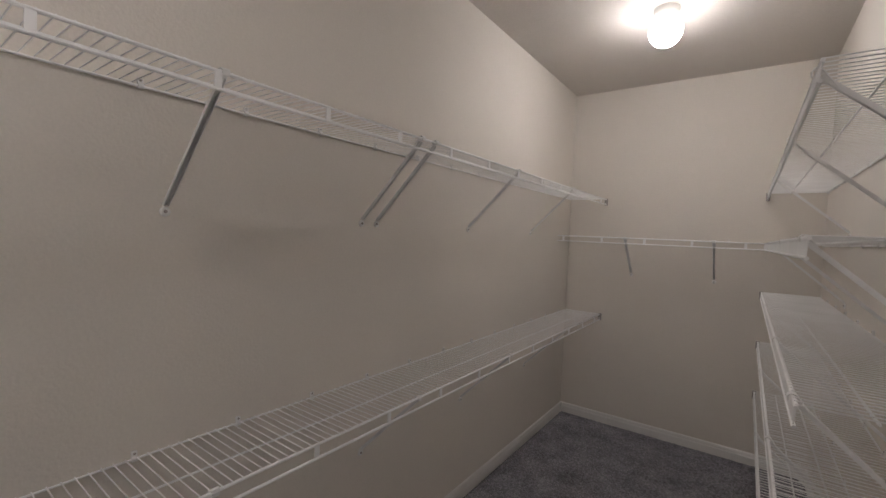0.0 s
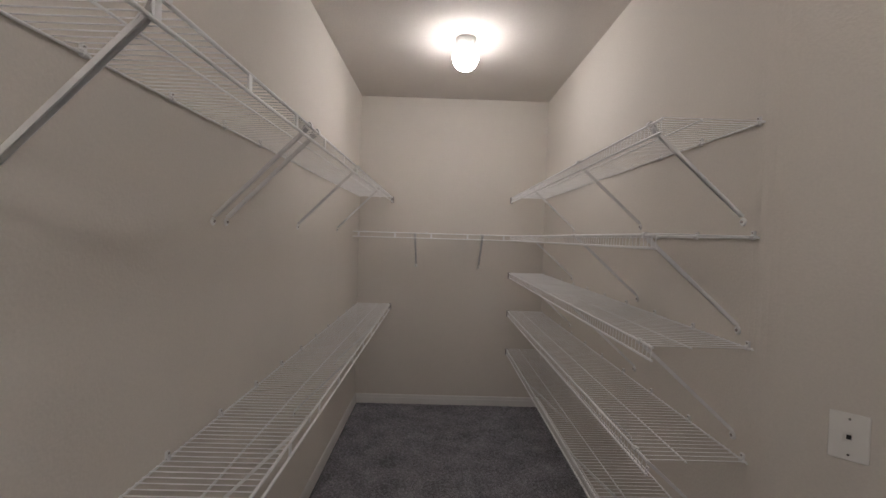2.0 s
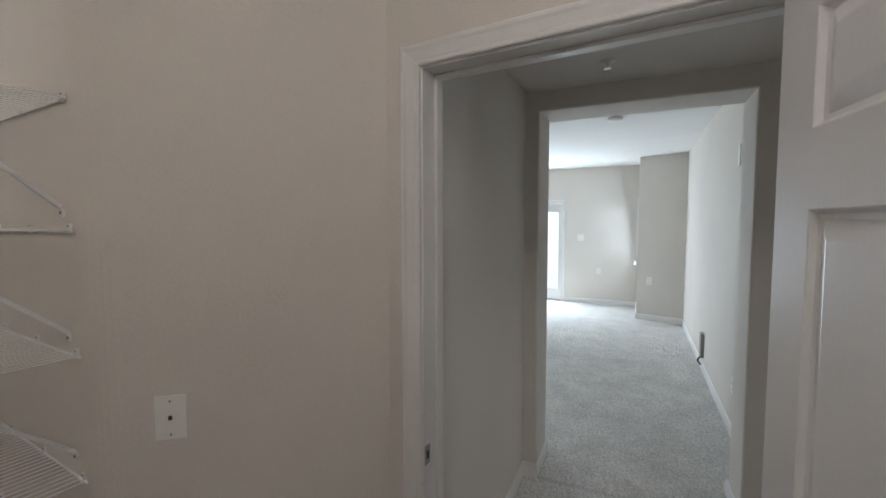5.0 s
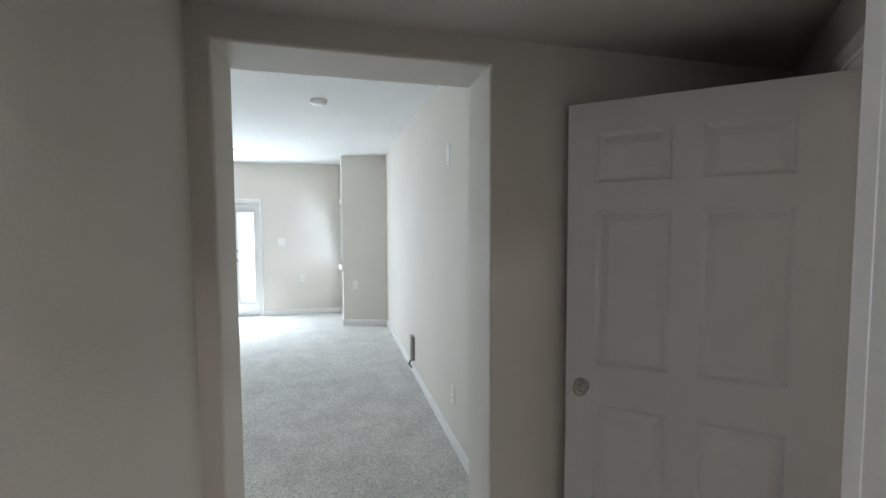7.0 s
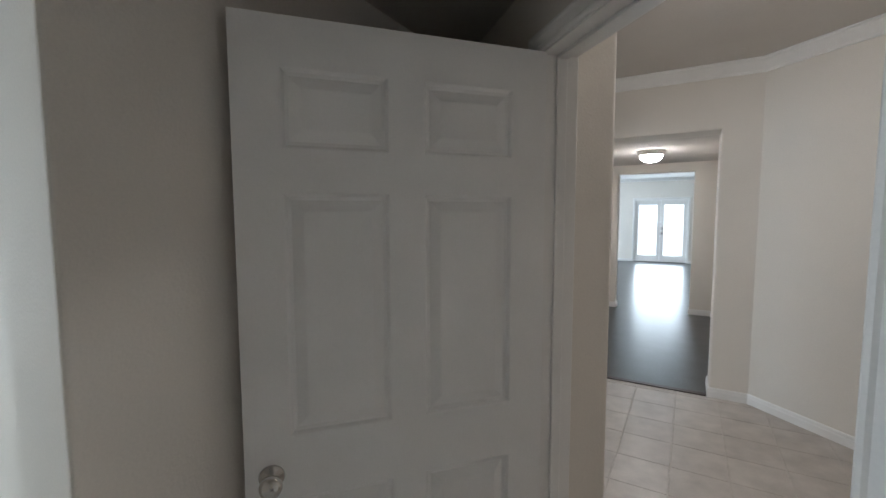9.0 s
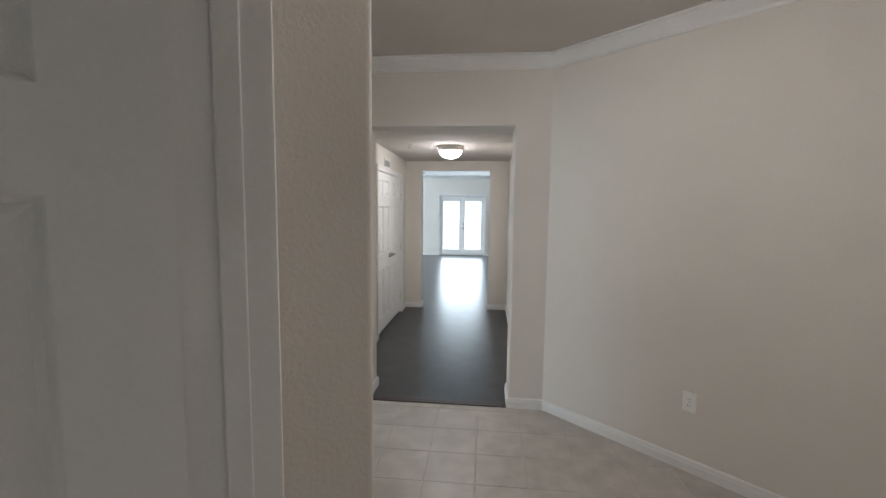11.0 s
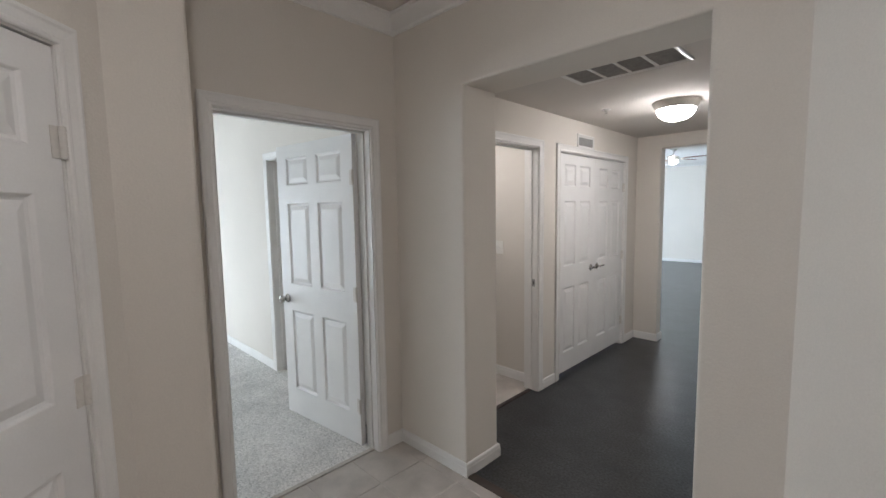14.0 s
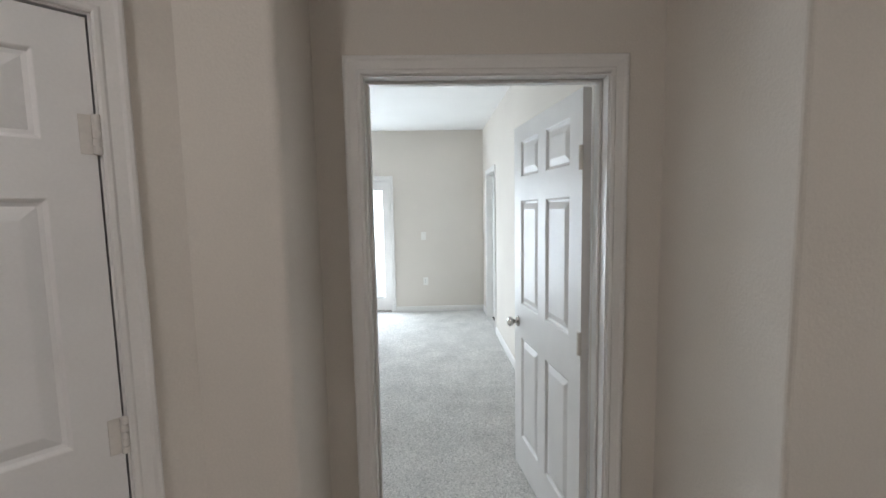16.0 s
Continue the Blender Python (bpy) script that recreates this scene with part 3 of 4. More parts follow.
def hook_bm(depth, y):
    """A bent steel tongue, flared where it leaves the strut, folded over the front rail."""
    line = [(-0.040, -0.044, 0.0075), (-0.022, -0.022, 0.011), (-0.010, -0.004, 0.0125), (-0.004, 0.0055, 0.011), (0.005, 0.0065, 0.010), (0.0095, 0.001, 0.009), (0.0085, -0.009, 0.007)]
    bm = bmesh.new()
    rings = []
    for k, (x, z, w) in enumerate(line):
        a, b = line[max(k - 1, 0)], line[min(k + 1, len(line) - 1)]
        n = Vector((-(b[1] - a[1]), b[0] - a[0])).normalized() * 0.0013
        rings.append([bm.verts.new((depth + x + q * n.x, y + e * w, z + q * n.y)) for e, q in ((-1, -1), (1, -1), (1, 1), (-1, 1))])
    for r0, r1 in zip(rings, rings[1:]):
        for k in range(4):
            bm.faces.new((r0[k], r0[(k + 1) % 4], r1[(k + 1) % 4], r1[k]))
    bm.faces.new(rings[0])
    bm.faces.new(rings[-1][::-1])
    return bm


def bracket_bm(depth, y, drop):
    """A folded steel strut from the front rail down to the wall."""
    bm = bmesh.new()
    a, b = Vector((depth - 0.006, y, -0.012)), Vector((0.005, y, -drop))
    u = (b - a).normalized()
    v = Vector((-u.z, 0, u.x))
    prof = [(-0.0075, -0.005), (0.0075, -0.005), (0.0075, 0.005), (0.006, 0.005), (0.006, -0.0035), (-0.006, -0.0035), (-0.006, 0.005), (-0.0075, 0.005)]
    rings = [[bm.verts.new(p + Vector((0, s, 0)) + v * q) for s, q in prof] for p in (a, b)]
    for k in range(8):
        bm.faces.new((rings[0][k], rings[0][(k + 1) % 8], rings[1][(k + 1) % 8], rings[1][k]))
    bm.faces.new(rings[0])
    bm.faces.new(rings[1][::-1])
    return bm


def end_bracket(m, depth):
    d = thing("shelf_end_bracket", m, "small grey plastic end bracket under a wire shelf", "bracket", "shelf end brackets")
    part("cup", box_bm(-0.012, 0.012, -0.022, 0.0, -0.050, 0.006, 0.003), CLIP, d)
    part("screw", lathe([(0.0, 0.003), (0.004, 0.002), (0.0045, 0.0)], 10, pose(0, -0.022, -0.03, 90, 0, 0)), STEEL, d)
    return d


WEST_Y0 = 0.30
WEST_LEN = 4.175 - WEST_Y0
wire_shelf(CL @ pose(-0.765, WEST_Y0, 1.888), WEST_LEN, 0.302, "white ventilated wire shelf high on the long closet wall", [y - WEST_Y0 for y in (0.973, 1.69, 1.775, 2.50, 3.345)], drop=0.30)
wire_shelf(CL @ pose(-0.765, WEST_Y0, 0.918), WEST_LEN, 0.302, "white ventilated wire shelf low on the long closet wall", [y - WEST_Y0 for y in (0.973, 1.73, 2.50, 3.345)], drop=0.30)
EAST = CL @ pose(0.925, 4.175, 0, 0, 0, 180)
for z, dep, text in ((1.915, 0.31, "top"), (1.570, 0.31, "second"), (1.231, 0.31, "third"), (0.882, 0.31, "fourth"), (0.53, 0.31, "lowest")):
    wire_shelf(EAST @ pose(0, 0, z), 2.595, dep, "white ventilated wire shelf, " + text + " of five on the closet wall", [4.175 - y for y in (1.655, 2.336, 3.33)], "wires", "stacked wire shelves", drop=0.28)
wire_shelf(CL @ pose(-0.76, 4.18, 1.570, 0, 0, -90), 1.375, 0.30, "white ventilated wire shelf across the closet end wall", [0.523, 1.093], "tabs", drop=0.28)
for x, z in ((-0.463, 1.888), (-0.463, 0.918), (0.615, 1.915), (0.615, 1.231), (0.615, 0.882), (0.615, 0.53)):
    end_bracket(CL @ pose(x, 4.178, z), 0.3)

# ---- lamps ----
lamp = thing("closet_light", CL @ pose(0.098, 3.021, 2.795), "lit white opal globe light on the closet ceiling", "ceiling light", "closet globe lights")
part("collar", lathe([(0.0, 0.0), (0.062, 0.0), (0.063, -0.012), (0.056, -0.020), (0.052, -0.045), (0.0, -0.045)], 28), TRIM, lamp, "white metal collar", smooth=True)
part("globe", lathe([(0.0, -0.200)] + [(0.083 * math.sin(radians(a)), -0.117 - 0.083 * math.cos(radians(a))) for a in range(12, 103, 10)], 32), GLOBE, lamp, "lit opal glass globe", smooth=True)
part("globe_shoulder", lathe([(0.083 * math.sin(radians(a)), -0.117 - 0.083 * math.cos(radians(a))) for a in range(102, 148, 5)] + [(0.044, -0.0455), (0.0, -0.0455)], 32), GLOBE_TOP, lamp, "dimmer neck of the opal globe", smooth=True)
# its twin over the near end throws the brackets' second shadows
copy_thing(lamp, pose(*cl((0.098, 0.10))[0], CLOSET_H, 0, 0, -5.45))


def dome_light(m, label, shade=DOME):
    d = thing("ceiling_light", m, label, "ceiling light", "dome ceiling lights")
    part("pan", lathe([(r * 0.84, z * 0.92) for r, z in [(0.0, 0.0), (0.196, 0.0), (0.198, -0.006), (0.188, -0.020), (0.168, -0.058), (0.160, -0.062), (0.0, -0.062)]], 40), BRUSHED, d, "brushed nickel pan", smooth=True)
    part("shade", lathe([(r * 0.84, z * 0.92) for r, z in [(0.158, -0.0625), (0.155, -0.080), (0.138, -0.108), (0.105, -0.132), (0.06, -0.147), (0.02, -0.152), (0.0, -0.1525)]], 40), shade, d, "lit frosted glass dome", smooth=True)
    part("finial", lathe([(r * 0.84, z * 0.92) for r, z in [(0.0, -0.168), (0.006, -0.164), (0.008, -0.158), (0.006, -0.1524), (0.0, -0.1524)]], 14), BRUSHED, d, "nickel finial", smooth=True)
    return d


dome_light(pose(2.29, -5.88, 2.335), "lit frosted dome light with a nickel pan on the hall ceiling")
dome_light(pose(1.42, -2.20, 2.725), "lit frosted dome light with a nickel pan on the foyer ceiling", DOME_FOYER)
# unseen lamp, added to brighten the laundry wall beyond the doorway
dome_light(pose(3.75, -4.75, 2.267), "unseen frosted dome light with a nickel pan, added to light the laundry", DOME_SMALL)


# ---- glazed doors, windows, blinds ----
def glazed_door(name, m, width, height, leaves, label, group):
    """x across, y outwards, from one side of the opening; casing on the room side."""
    d = thing(name, m, label, "glass door", group, "structure")
    line = [(0.006, 0), (0.006, height - 0.006), (width - 0.006, height - 0.006), (width - 0.006, 0)]
    part("casing", sweep(CASING, line, Matrix(((1, 0, 0, 0), (0, 0, -1, -0.0015), (0, 1, 0, 0), (0, 0, 0, 1)))), TRIM, d)
    part("jamb", box_bm(0, 0.018, 0, 0.14, 0, height - 0.018), TRIM, d)
    part("jamb", box_bm(width - 0.018, width, 0, 0.14, 0, height - 0.018), TRIM, d)
    part("head_jamb", box_bm(0, width, 0, 0.14, height - 0.018, height), TRIM, d)
    part("sill", box_bm(0.018, width - 0.018, 0.0, 0.16, 0.0, 0.022, 0.003), NICKEL, d, "worn aluminium sill")
    lw = (width - 0.036) / leaves
    for k in range(leaves):
        x0, x1 = 0.018 + k * lw + 0.002, 0.018 + (k + 1) * lw - 0.002
        st = min(0.095, lw * 0.17)
        bm = bmesh.new()
        add_box(bm, x0, x0 + st, 0.045, 0.09, 0.024, height - 0.021)
        add_box(bm, x1 - st, x1, 0.045, 0.09, 0.024, height - 0.021)
        add_box(bm, x0 + st, x1 - st, 0.045, 0.09, 0.024, 0.21)
        add_box(bm, x0 + st, x1 - st, 0.045, 0.09, height - 0.15, height - 0.021)
        leaf = part("leaf", bm, TRIM, d)
        for z0, z1 in ((0.21, 0.225), (height - 0.165, height - 0.15)):
            part("bead", box_bm(x0 + st, x1 - st, 0.036, 0.044, z0, z1, 0.002), TRIM, leaf)
        part("pane", box_bm(x0 + st, x1 - st, 0.066, 0.070, 0.21, height - 0.15), GLASS, leaf).visible_shadow = False
        slat_bm = bmesh.new()
        add_box(slat_bm, x0 + st + 0.004, x1 - st - 0.004, -0.012, 0.012, -0.0007, 0.0007, pose(0, 0, 0, 38, 0, 0))
        slat = mesh_of("slat", slat_bm, BLIND)
        z = 0.235
        while z < height - 0.17:
            part("slat", slat, BLIND, leaf, m=pose(0, 0.024, z))
            z += 0.024
        part("head_rail", box_bm(x0 + st - 0.004, x1 - st + 0.004, 0.008, 0.040, height - 0.165, height - 0.135, 0.002), BLIND, leaf)
        part("bottom_rail", box_bm(x0 + st, x1 - st, 0.012, 0.036, 0.212, 0.226, 0.002), BLIND, leaf)
        if k == leaves - 1 or leaves == 1:
            for zz in (0.95, 1.10):
                part("door_knob", lathe(KNOB[:6] + [(0.02, 0.03), (0.02, 0.045), (0.0, 0.047)], 16, pose(x0 + st * 0.5, 0.045, zz, 90, 0, 0)), NICKEL, leaf, "satin nickel deadbolt and knob", smooth=True)
    return d


glazed_door("french_door", basis((8.83, 2.42), (8.83, 1.62)), 0.80, 1.92, 2, "white glazed double door with closed blinds in the bedroom", "glazed patio doors")
glazed_door("french_door", basis((8.3, -1.02), (8.3, -2.57)), 1.55, 2.03, 2, "white glazed double door with blinds in the guest bedroom", "glazed patio doors")
glazed_door("french_door", basis((3.42, -15.255), (1.89, -15.255)), 1.53, 2.04, 2, "white glazed double door with blinds across the living room", "glazed patio doors")

win = thing("window_1", pose(8.71, 0.275, 0, 0, 0, 180), "white framed bedroom window with lowered blind", "window", kind="structure")
part("window_frame", sweep([(0.0, -0.02), (0.0, 0.05), (0.045, 0.05), (0.045, -0.02)], [(0.0, 0.85), (0.0, 1.90), (0.78, 1.90), (0.78, 0.85)], Matrix(((1, 0, 0, 0), (0, 0, 1, 0.0), (0, 1, 0, 0), (0, 0, 0, 1))), True), TRIM, win)
part("window_sill", box_bm(-0.04, 0.82, -0.06, 0.10, 0.82, 0.85, 0.006), TRIM, win)
part("pane", box_bm(0.0, 0.78, 0.068, 0.072, 0.85, 1.90), GLASS, win).visible_shadow = False
wslat = mesh_of("slat", box_bm(0.01, 0.77, -0.012, 0.012, -0.0007, 0.0007), BLIND)
for k in range(42):
    part("slat", wslat, BLIND, win, m=pose(0, 0.035, 0.87 + k * 0.0242, 38, 0, 0))

# unseen window, added to carry the living room's fill light
win = thing("window_2", pose(7.5, -10.93, 0, 0, 0, -90), "unseen white framed window, added to brighten the living room", "window", kind="structure")
part("window_frame", sweep([(0.0, -0.005), (0.0, 0.06), (-0.045, 0.06), (-0.045, -0.005)], [(0.0, 0.7), (0.0, 2.1), (2.2, 2.1), (2.2, 0.7)][::-1], Matrix(((1, 0, 0, 0), (0, 0, 1, 0.0), (0, 1, 0, 0), (0, 0, 0, 1))), True), TRIM, win)
part("window_sill", box_bm(-0.04, 2.24, -0.06, 0.08, 0.665, 0.695, 0.006), TRIM, win)
part("mullion", box_bm(1.07, 1.13, 0.01, 0.06, 0.745, 2.055, 0.004), TRIM, win)
for x in (0.045, 1.13):
    part("pane", box_bm(x, x + 1.025, 0.030, 0.034, 0.745, 2.055), GLASS, win).visible_shadow = False

# the last backdrop glows behind the added living room window
for name, x0, y0, rz, w in (("backdrop", 9.9, 2.1, -90, 5.0), ("backdrop", 9.4, -2.1, -90, 3.4), ("backdrop", 2.66, -16.4, 180, 7.0), ("backdrop", 8.6, -12.0, -90, 6.0)):
    bm = bmesh.new()
    vs = [bm.verts.new(v) for v in ((-w / 2, 0, -0.4), (w / 2, 0, -0.4), (w / 2, 0, 3.2), (-w / 2, 0, 3.2))]
    bm.faces.new(vs)
    tagged(part(name, bm, BRIGHT, m=pose(x0, y0, 0, 0, 0, rz)), "hazy bright outdoors behind the blinds", "backdrop", kind="structure")

# ---- trim ----
BASE = [(0.0, 0.0), (-0.013, 0.0), (-0.013, 0.052), (-0.0105, 0.058), (-0.0095, 0.072), (-0.006, 0.080), (0.0, 0.083)]


def baseboard(*pts, z=0.0):
    bm = sweep([(a - 0.0015, b + z) for a, b in BASE], list(pts))
    return tagged(part("baseboard", bm, TRIM), "white painted moulded baseboard", "baseboard", kind="structure")


baseboard(*cl((-0.765, -0.48), (-0.765, 4.18), (0.925, 4.18), (0.925, 1.545), (1.49, 0.98), (1.49, 0.925)))
baseboard(*cl((1.49, -0.117), (1.49, -0.48), (-0.765, -0.48)))
baseboard((1.57, 0.893), (2.862, 0.893), (2.862, 0.813), (3.165, 0.813), (3.165, 4.0), (8.83, 4.0), (8.83, 2.48))
baseboard((8.83, 1.56), (8.83, 0.275), (7.783, 0.275), (7.60, -0.368), (3.165, -0.368), (3.165, -0.219), (2.862, -0.219), (2.862, -1.842), (2.862 - 0.78 * R2, -1.842 + 0.78 * R2))
FA = (2.085, -1.595)
baseboard((2.285, -1.395), FA, (FA[0] + 0.335 * R2, FA[1] - 0.335 * R2))
baseboard((FA[0] + 1.222 * R2, FA[1] - 1.222 * R2), (3.02, -2.53), (3.02, -2.79), (3.375, -2.79), (3.375, -2.895))
baseboard((3.375, -3.90), (3.375, -4.03), (2.795, -4.03), (2.795, -4.32), (3.125, -4.32), (3.125, -4.405))
baseboard((3.125, -5.37), (3.125, -5.57))
baseboard((3.125, -7.10), (3.125, -7.39), (2.863, -7.39), (2.863, -7.53), (7.5, -7.53), (7.5, -15.255), (3.48, -15.255))
baseboard((1.83, -15.255), (-0.5, -15.255), (-0.5, -7.53), (1.798, -7.53), (1.798, -7.39), (1.50, -7.39), (1.50, -4.32), (1.645, -4.32), (1.645, -4.03), (1.375, -4.03), (-0.10, -2.69), (-0.10, -0.60), (1.09, -0.60), (1.30, -0.81), (1.46, -0.65))
baseboard((3.495, -2.85), (3.495, -0.60), (8.3, -0.60), (8.3, -0.96))
baseboard((8.3, -2.63), (8.3, -3.99), (7.92, -3.99))
baseboard((7.05, -3.99), (5.29, -3.99))
baseboard((4.39, -3.99), (3.495, -3.99))
baseboard((4.25, -4.35), (4.25, -5.40), (3.26, -5.40))
CROWN = [(0.0, 0.0), (-0.010, 0.004), (-0.012, 0.020), (-0.022, 0.030), (-0.045, 0.058), (-0.060, 0.072), (-0.066, 0.084), (-0.080, 0.088), (-0.080, 0.100), (0.0, 0.100)]
crown = sweep([(a - 0.0015, 2.6235 + b) for a, b in CROWN], [(2.285, -1.395), FA, (3.02, -2.53), (3.02, -2.79), (3.375, -2.79), (3.375, -4.03), (1.375, -4.03), (-0.10, -2.69), (-0.10, -0.60), (1.09, -0.60), (1.30, -0.81), (1.46, -0.65)])
tagged(part("crown_moulding", crown, TRIM), "white painted crown moulding round the foyer", "crown moulding", kind="structure")
crown = sweep([(a - 0.0015, 2.6185 + b) for a, b in CROWN], [(7.5, -7.53), (7.5, -15.255), (-0.5, -15.255), (-0.5, -7.53)])
tagged(part("crown_moulding", crown, TRIM), "white painted crown moulding round the living room", "crown moulding", kind="structure")
tagged(part("threshold", box_bm(1.66, 2.78, -4.075, -4.020, -0.002, 0.009, 0.003), REDUCER), "dark brown reducer strip between tile and vinyl", "threshold", kind="structure")
tagged(part("threshold", box_bm(3.415, 3.445, -3.82, -2.97, -0.004, 0.006, 0.002), GROUT), "carpet edge strip in the bedroom doorway", "threshold", kind="structure")
tagged(part("threshold", box_bm(3.17, 3.205, -5.29, -4.48, -0.002, 0.008, 0.002), REDUCER), "dark strip in the laundry doorway", "threshold", kind="structure")
strip = box_bm(-0.03, 0.03, 0.0, 0.88, -0.002, 0.006, 0.002)
tagged(part("threshold", strip, GROUT, m=pose(1.60, -0.70, 0, 0, 0, -135)), "carpet edge strip in the foyer doorway", "threshold", kind="structure")


# ---- fixtures ----
def wall_plate(m, label, w=0.075, h=0.12, kind="blank", name="wall_plate"):
    """x across, y out of the wall towards the room is negative, z up."""
    d = thing(name, m, label, "wall plate", "wall plates")
    bm = box_bm(-w / 2, w / 2, -0.006, 0.0, -h / 2, h / 2, 0.0025)
    part("plate", bm, PLASTIC, d)
    if kind == "jack":
        part("jack", box_bm(-0.005, 0.005, -0.009, -0.005, -0.006, 0.006, 0.001), DARK, d, "dark recessed jack")
        part("insert", box_bm(-0.012, 0.012, -0.0075, -0.005, -0.013, 0.013, 0.001), PLASTIC, d)
    elif kind == "outlet":
        for z in (-0.02, 0.02):
            r = part("receptacle", box_bm(-0.016, 0.016, -0.009, -0.005, z - 0.014, z + 0.014, 0.003), PLASTIC, d)
            for x in (-0.006, 0.006):
                part("slot", box_bm(x - 0.0012, x + 0.0012, -0.0095, -0.008, z - 0.004, z + 0.006), DARK, r)
    elif kind == "switch":
        n = max(1, round(w / 0.046) - 1)
        for k in range(n):
            x = (k - (n - 1) / 2) * 0.046
            part("toggle", box_bm(x - 0.004, x + 0.004, -0.016, -0.005, -0.004, 0.012, 0.0015), PLASTIC, d)
    for z in (-0.045, 0.045) if kind != "outlet" else (0.0,):
        part("screw", lathe([(0.0, 0.0015), (0.003, 0.001), (0.0032, 0.0)], 10, pose(0, -0.006, z * h / 0.12, 90, 0, 0)), NICKEL, d)
    return d


wall_plate(CL @ basis((0.925, 1.545), (1.49, 0.98), 1.05) @ pose(0.187, 0, 0), "cream wall plate with a small dark jack", 0.080, 0.126, "jack")
wall_plate(basis((7.60, -0.368), (3.165, -0.368), 0.36) @ pose(3.64, 0, 0), "white duplex outlet low on the bedroom wall", kind="outlet")
wall_plate(basis((7.60, -0.368), (3.165, -0.368), 2.02) @ pose(3.55, 0, 0), "small white chime cover high on the bedroom wall", 0.06, 0.15)
wall_plate(basis((1.375, -4.03), (-0.10, -2.69), 0.435) @ pose(1.045, 0, 0), "white duplex outlet low on the angled foyer wall", kind="outlet")
wall_plate(basis((8.83, 4.1), (8.83, 0.275), 1.25) @ pose(2.83, 0, 0), "white double light switch beside the glazed door", 0.115, 0.12, "switch")
wall_plate(basis((8.83, 4.1), (8.83, 0.275), 0.62) @ pose(3.16, 0, 0), "white duplex outlet on the far bedroom wall", kind="outlet")
wall_plate(basis((7.783, 0.275), (7.60, -0.368), 0.62) @ pose(0.18, 0, 0), "white duplex outlet on the angled bedroom wall", kind="outlet")
wall_plate(basis((8.3, -0.60), (8.3, -3.99), 1.17) @ pose(2.47, 0, 0), "white light switch on the guest bedroom wall", kind="switch")
wall_plate(basis((8.3, -0.60), (8.3, -3.99), 0.47) @ pose(2.49, 0, 0), "white duplex outlet on the guest bedroom wall", kind="outlet")
wall_plate(basis((4.25, -5.40), (3.245, -5.40), 1.20) @ pose(0.62, 0, 0), "white triple light switch in the laundry", 0.16, 0.12, "switch")

box = thing("cable_cover", basis((7.60, -0.368), (3.165, -0.368), 0.0) @ pose(2.16, 0, 0.09), "grey cable cover with loose black cable on the wall", "cable box")
part("cover", box_bm(-0.05, 0.05, -0.035, 0.0, 0.05, 0.30, 0.004), CLIP, box)
cable = bmesh.new()
pts = [Vector((-0.01 + 0.03 * math.sin(k * 0.9), -0.03 - 0.02 * math.sin(k * 0.5), 0.05 - k * 0.012)) for k in range(8)]
for a, b in zip(pts, pts[1:]):
    add_rod(cable, a, b, 0.008, 6)
part("cable", cable, DARK, box, "loose black cable")


def ceiling_vent(m, w, h, sections, label, slats=10, name="ceiling_vent"):
    """A framed grille, face down at z = 0, x along."""
    d = thing(name, m, label, "air vent", "air vents")
    fr = 0.028
    part("frame", sweep([(0.0, 0.0), (0.0, -0.010), (-0.006, -0.013), (-fr, -0.006), (-fr, 0.0)], [(0, 0), (w, 0), (w, h), (0, h)][::-1], None, True), TRIM, d)
    part("backing", box_bm(fr - 0.004, w - fr + 0.004, fr - 0.004, h - fr + 0.004, -0.0030, -0.0005), GRILLE, d, "grey filter behind the grille")
    sw = (w - 2 * fr) / sections
    for k in range(1, sections):
        x = fr + k * sw
        part("bar", box_bm(x - 0.009, x + 0.009, fr, h - fr, -0.010, -0.0035, 0.001), TRIM, d)
    slat = mesh_of("slat", box_bm(fr, w - fr, -0.0035, 0.0035, -0.0006, 0.0006), GRILLE)
    for k in range(slats):
        y = fr + (k + 0.5) * (h - 2 * fr) / slats
        part("slat", slat, GRILLE, d, m=pose(0, y, -0.006, 40, 0, 0))
    return d


ceiling_vent(pose(1.92, -4.90, 2.335), 0.64, 0.32, 4, "white framed return air grille in the hall ceiling", 14)
ceiling_vent(pose(1.94, 0.875, 2.29, 0, 0, -90), 0.62, 0.30, 4, "white framed return air grille in the vestibule ceiling", 12)
ceiling_vent(basis((3.125, -4.32), (3.125, -7.39), 2.22) @ pose(1.62, -0.0015, 0, -90, 0, 0), 0.33, 0.13, 1, "small white supply register above the closet doors", 8, "wall_vent")


def round_fitting(name, m, label, profile, category):
    d = thing(name, m, label, category)
    part("body", lathe(profile, 24), TRIM, d, smooth=True)
    return d


round_fitting("smoke_detector", pose(4.93, 0.51, 2.57), "white round smoke detector on the bedroom ceiling", [(0.0, 0.0), (0.07, 0.0), (0.07, -0.018), (0.058, -0.034), (0.03, -0.038), (0.0, -0.038)], "smoke detector")
sp = round_fitting("sprinkler", pose(2.52, 0.43, 2.29), "small white fire sprinkler head on the vestibule ceiling", [(0.0, 0.0), (0.036, 0.0), (0.036, -0.004), (0.014, -0.008), (0.010, -0.024), (0.0, -0.024)], "sprinkler")
part("deflector", lathe([(0.0, -0.034), (0.017, -0.034), (0.017, -0.037), (0.0, -0.037)], 16), NICKEL, sp)
part("pin", rod_bm((0, 0, -0.023), (0, 0, -0.036), 0.004, 8), NICKEL, sp)
sp2 = round_fitting("sprinkler", pose(2.76, -5.72, 2.335), "small white fire sprinkler head on the hall ceiling", [(0.0, 0.0), (0.036, 0.0), (0.036, -0.004), (0.014, -0.008), (0.010, -0.024), (0.0, -0.024)], "sprinkler")
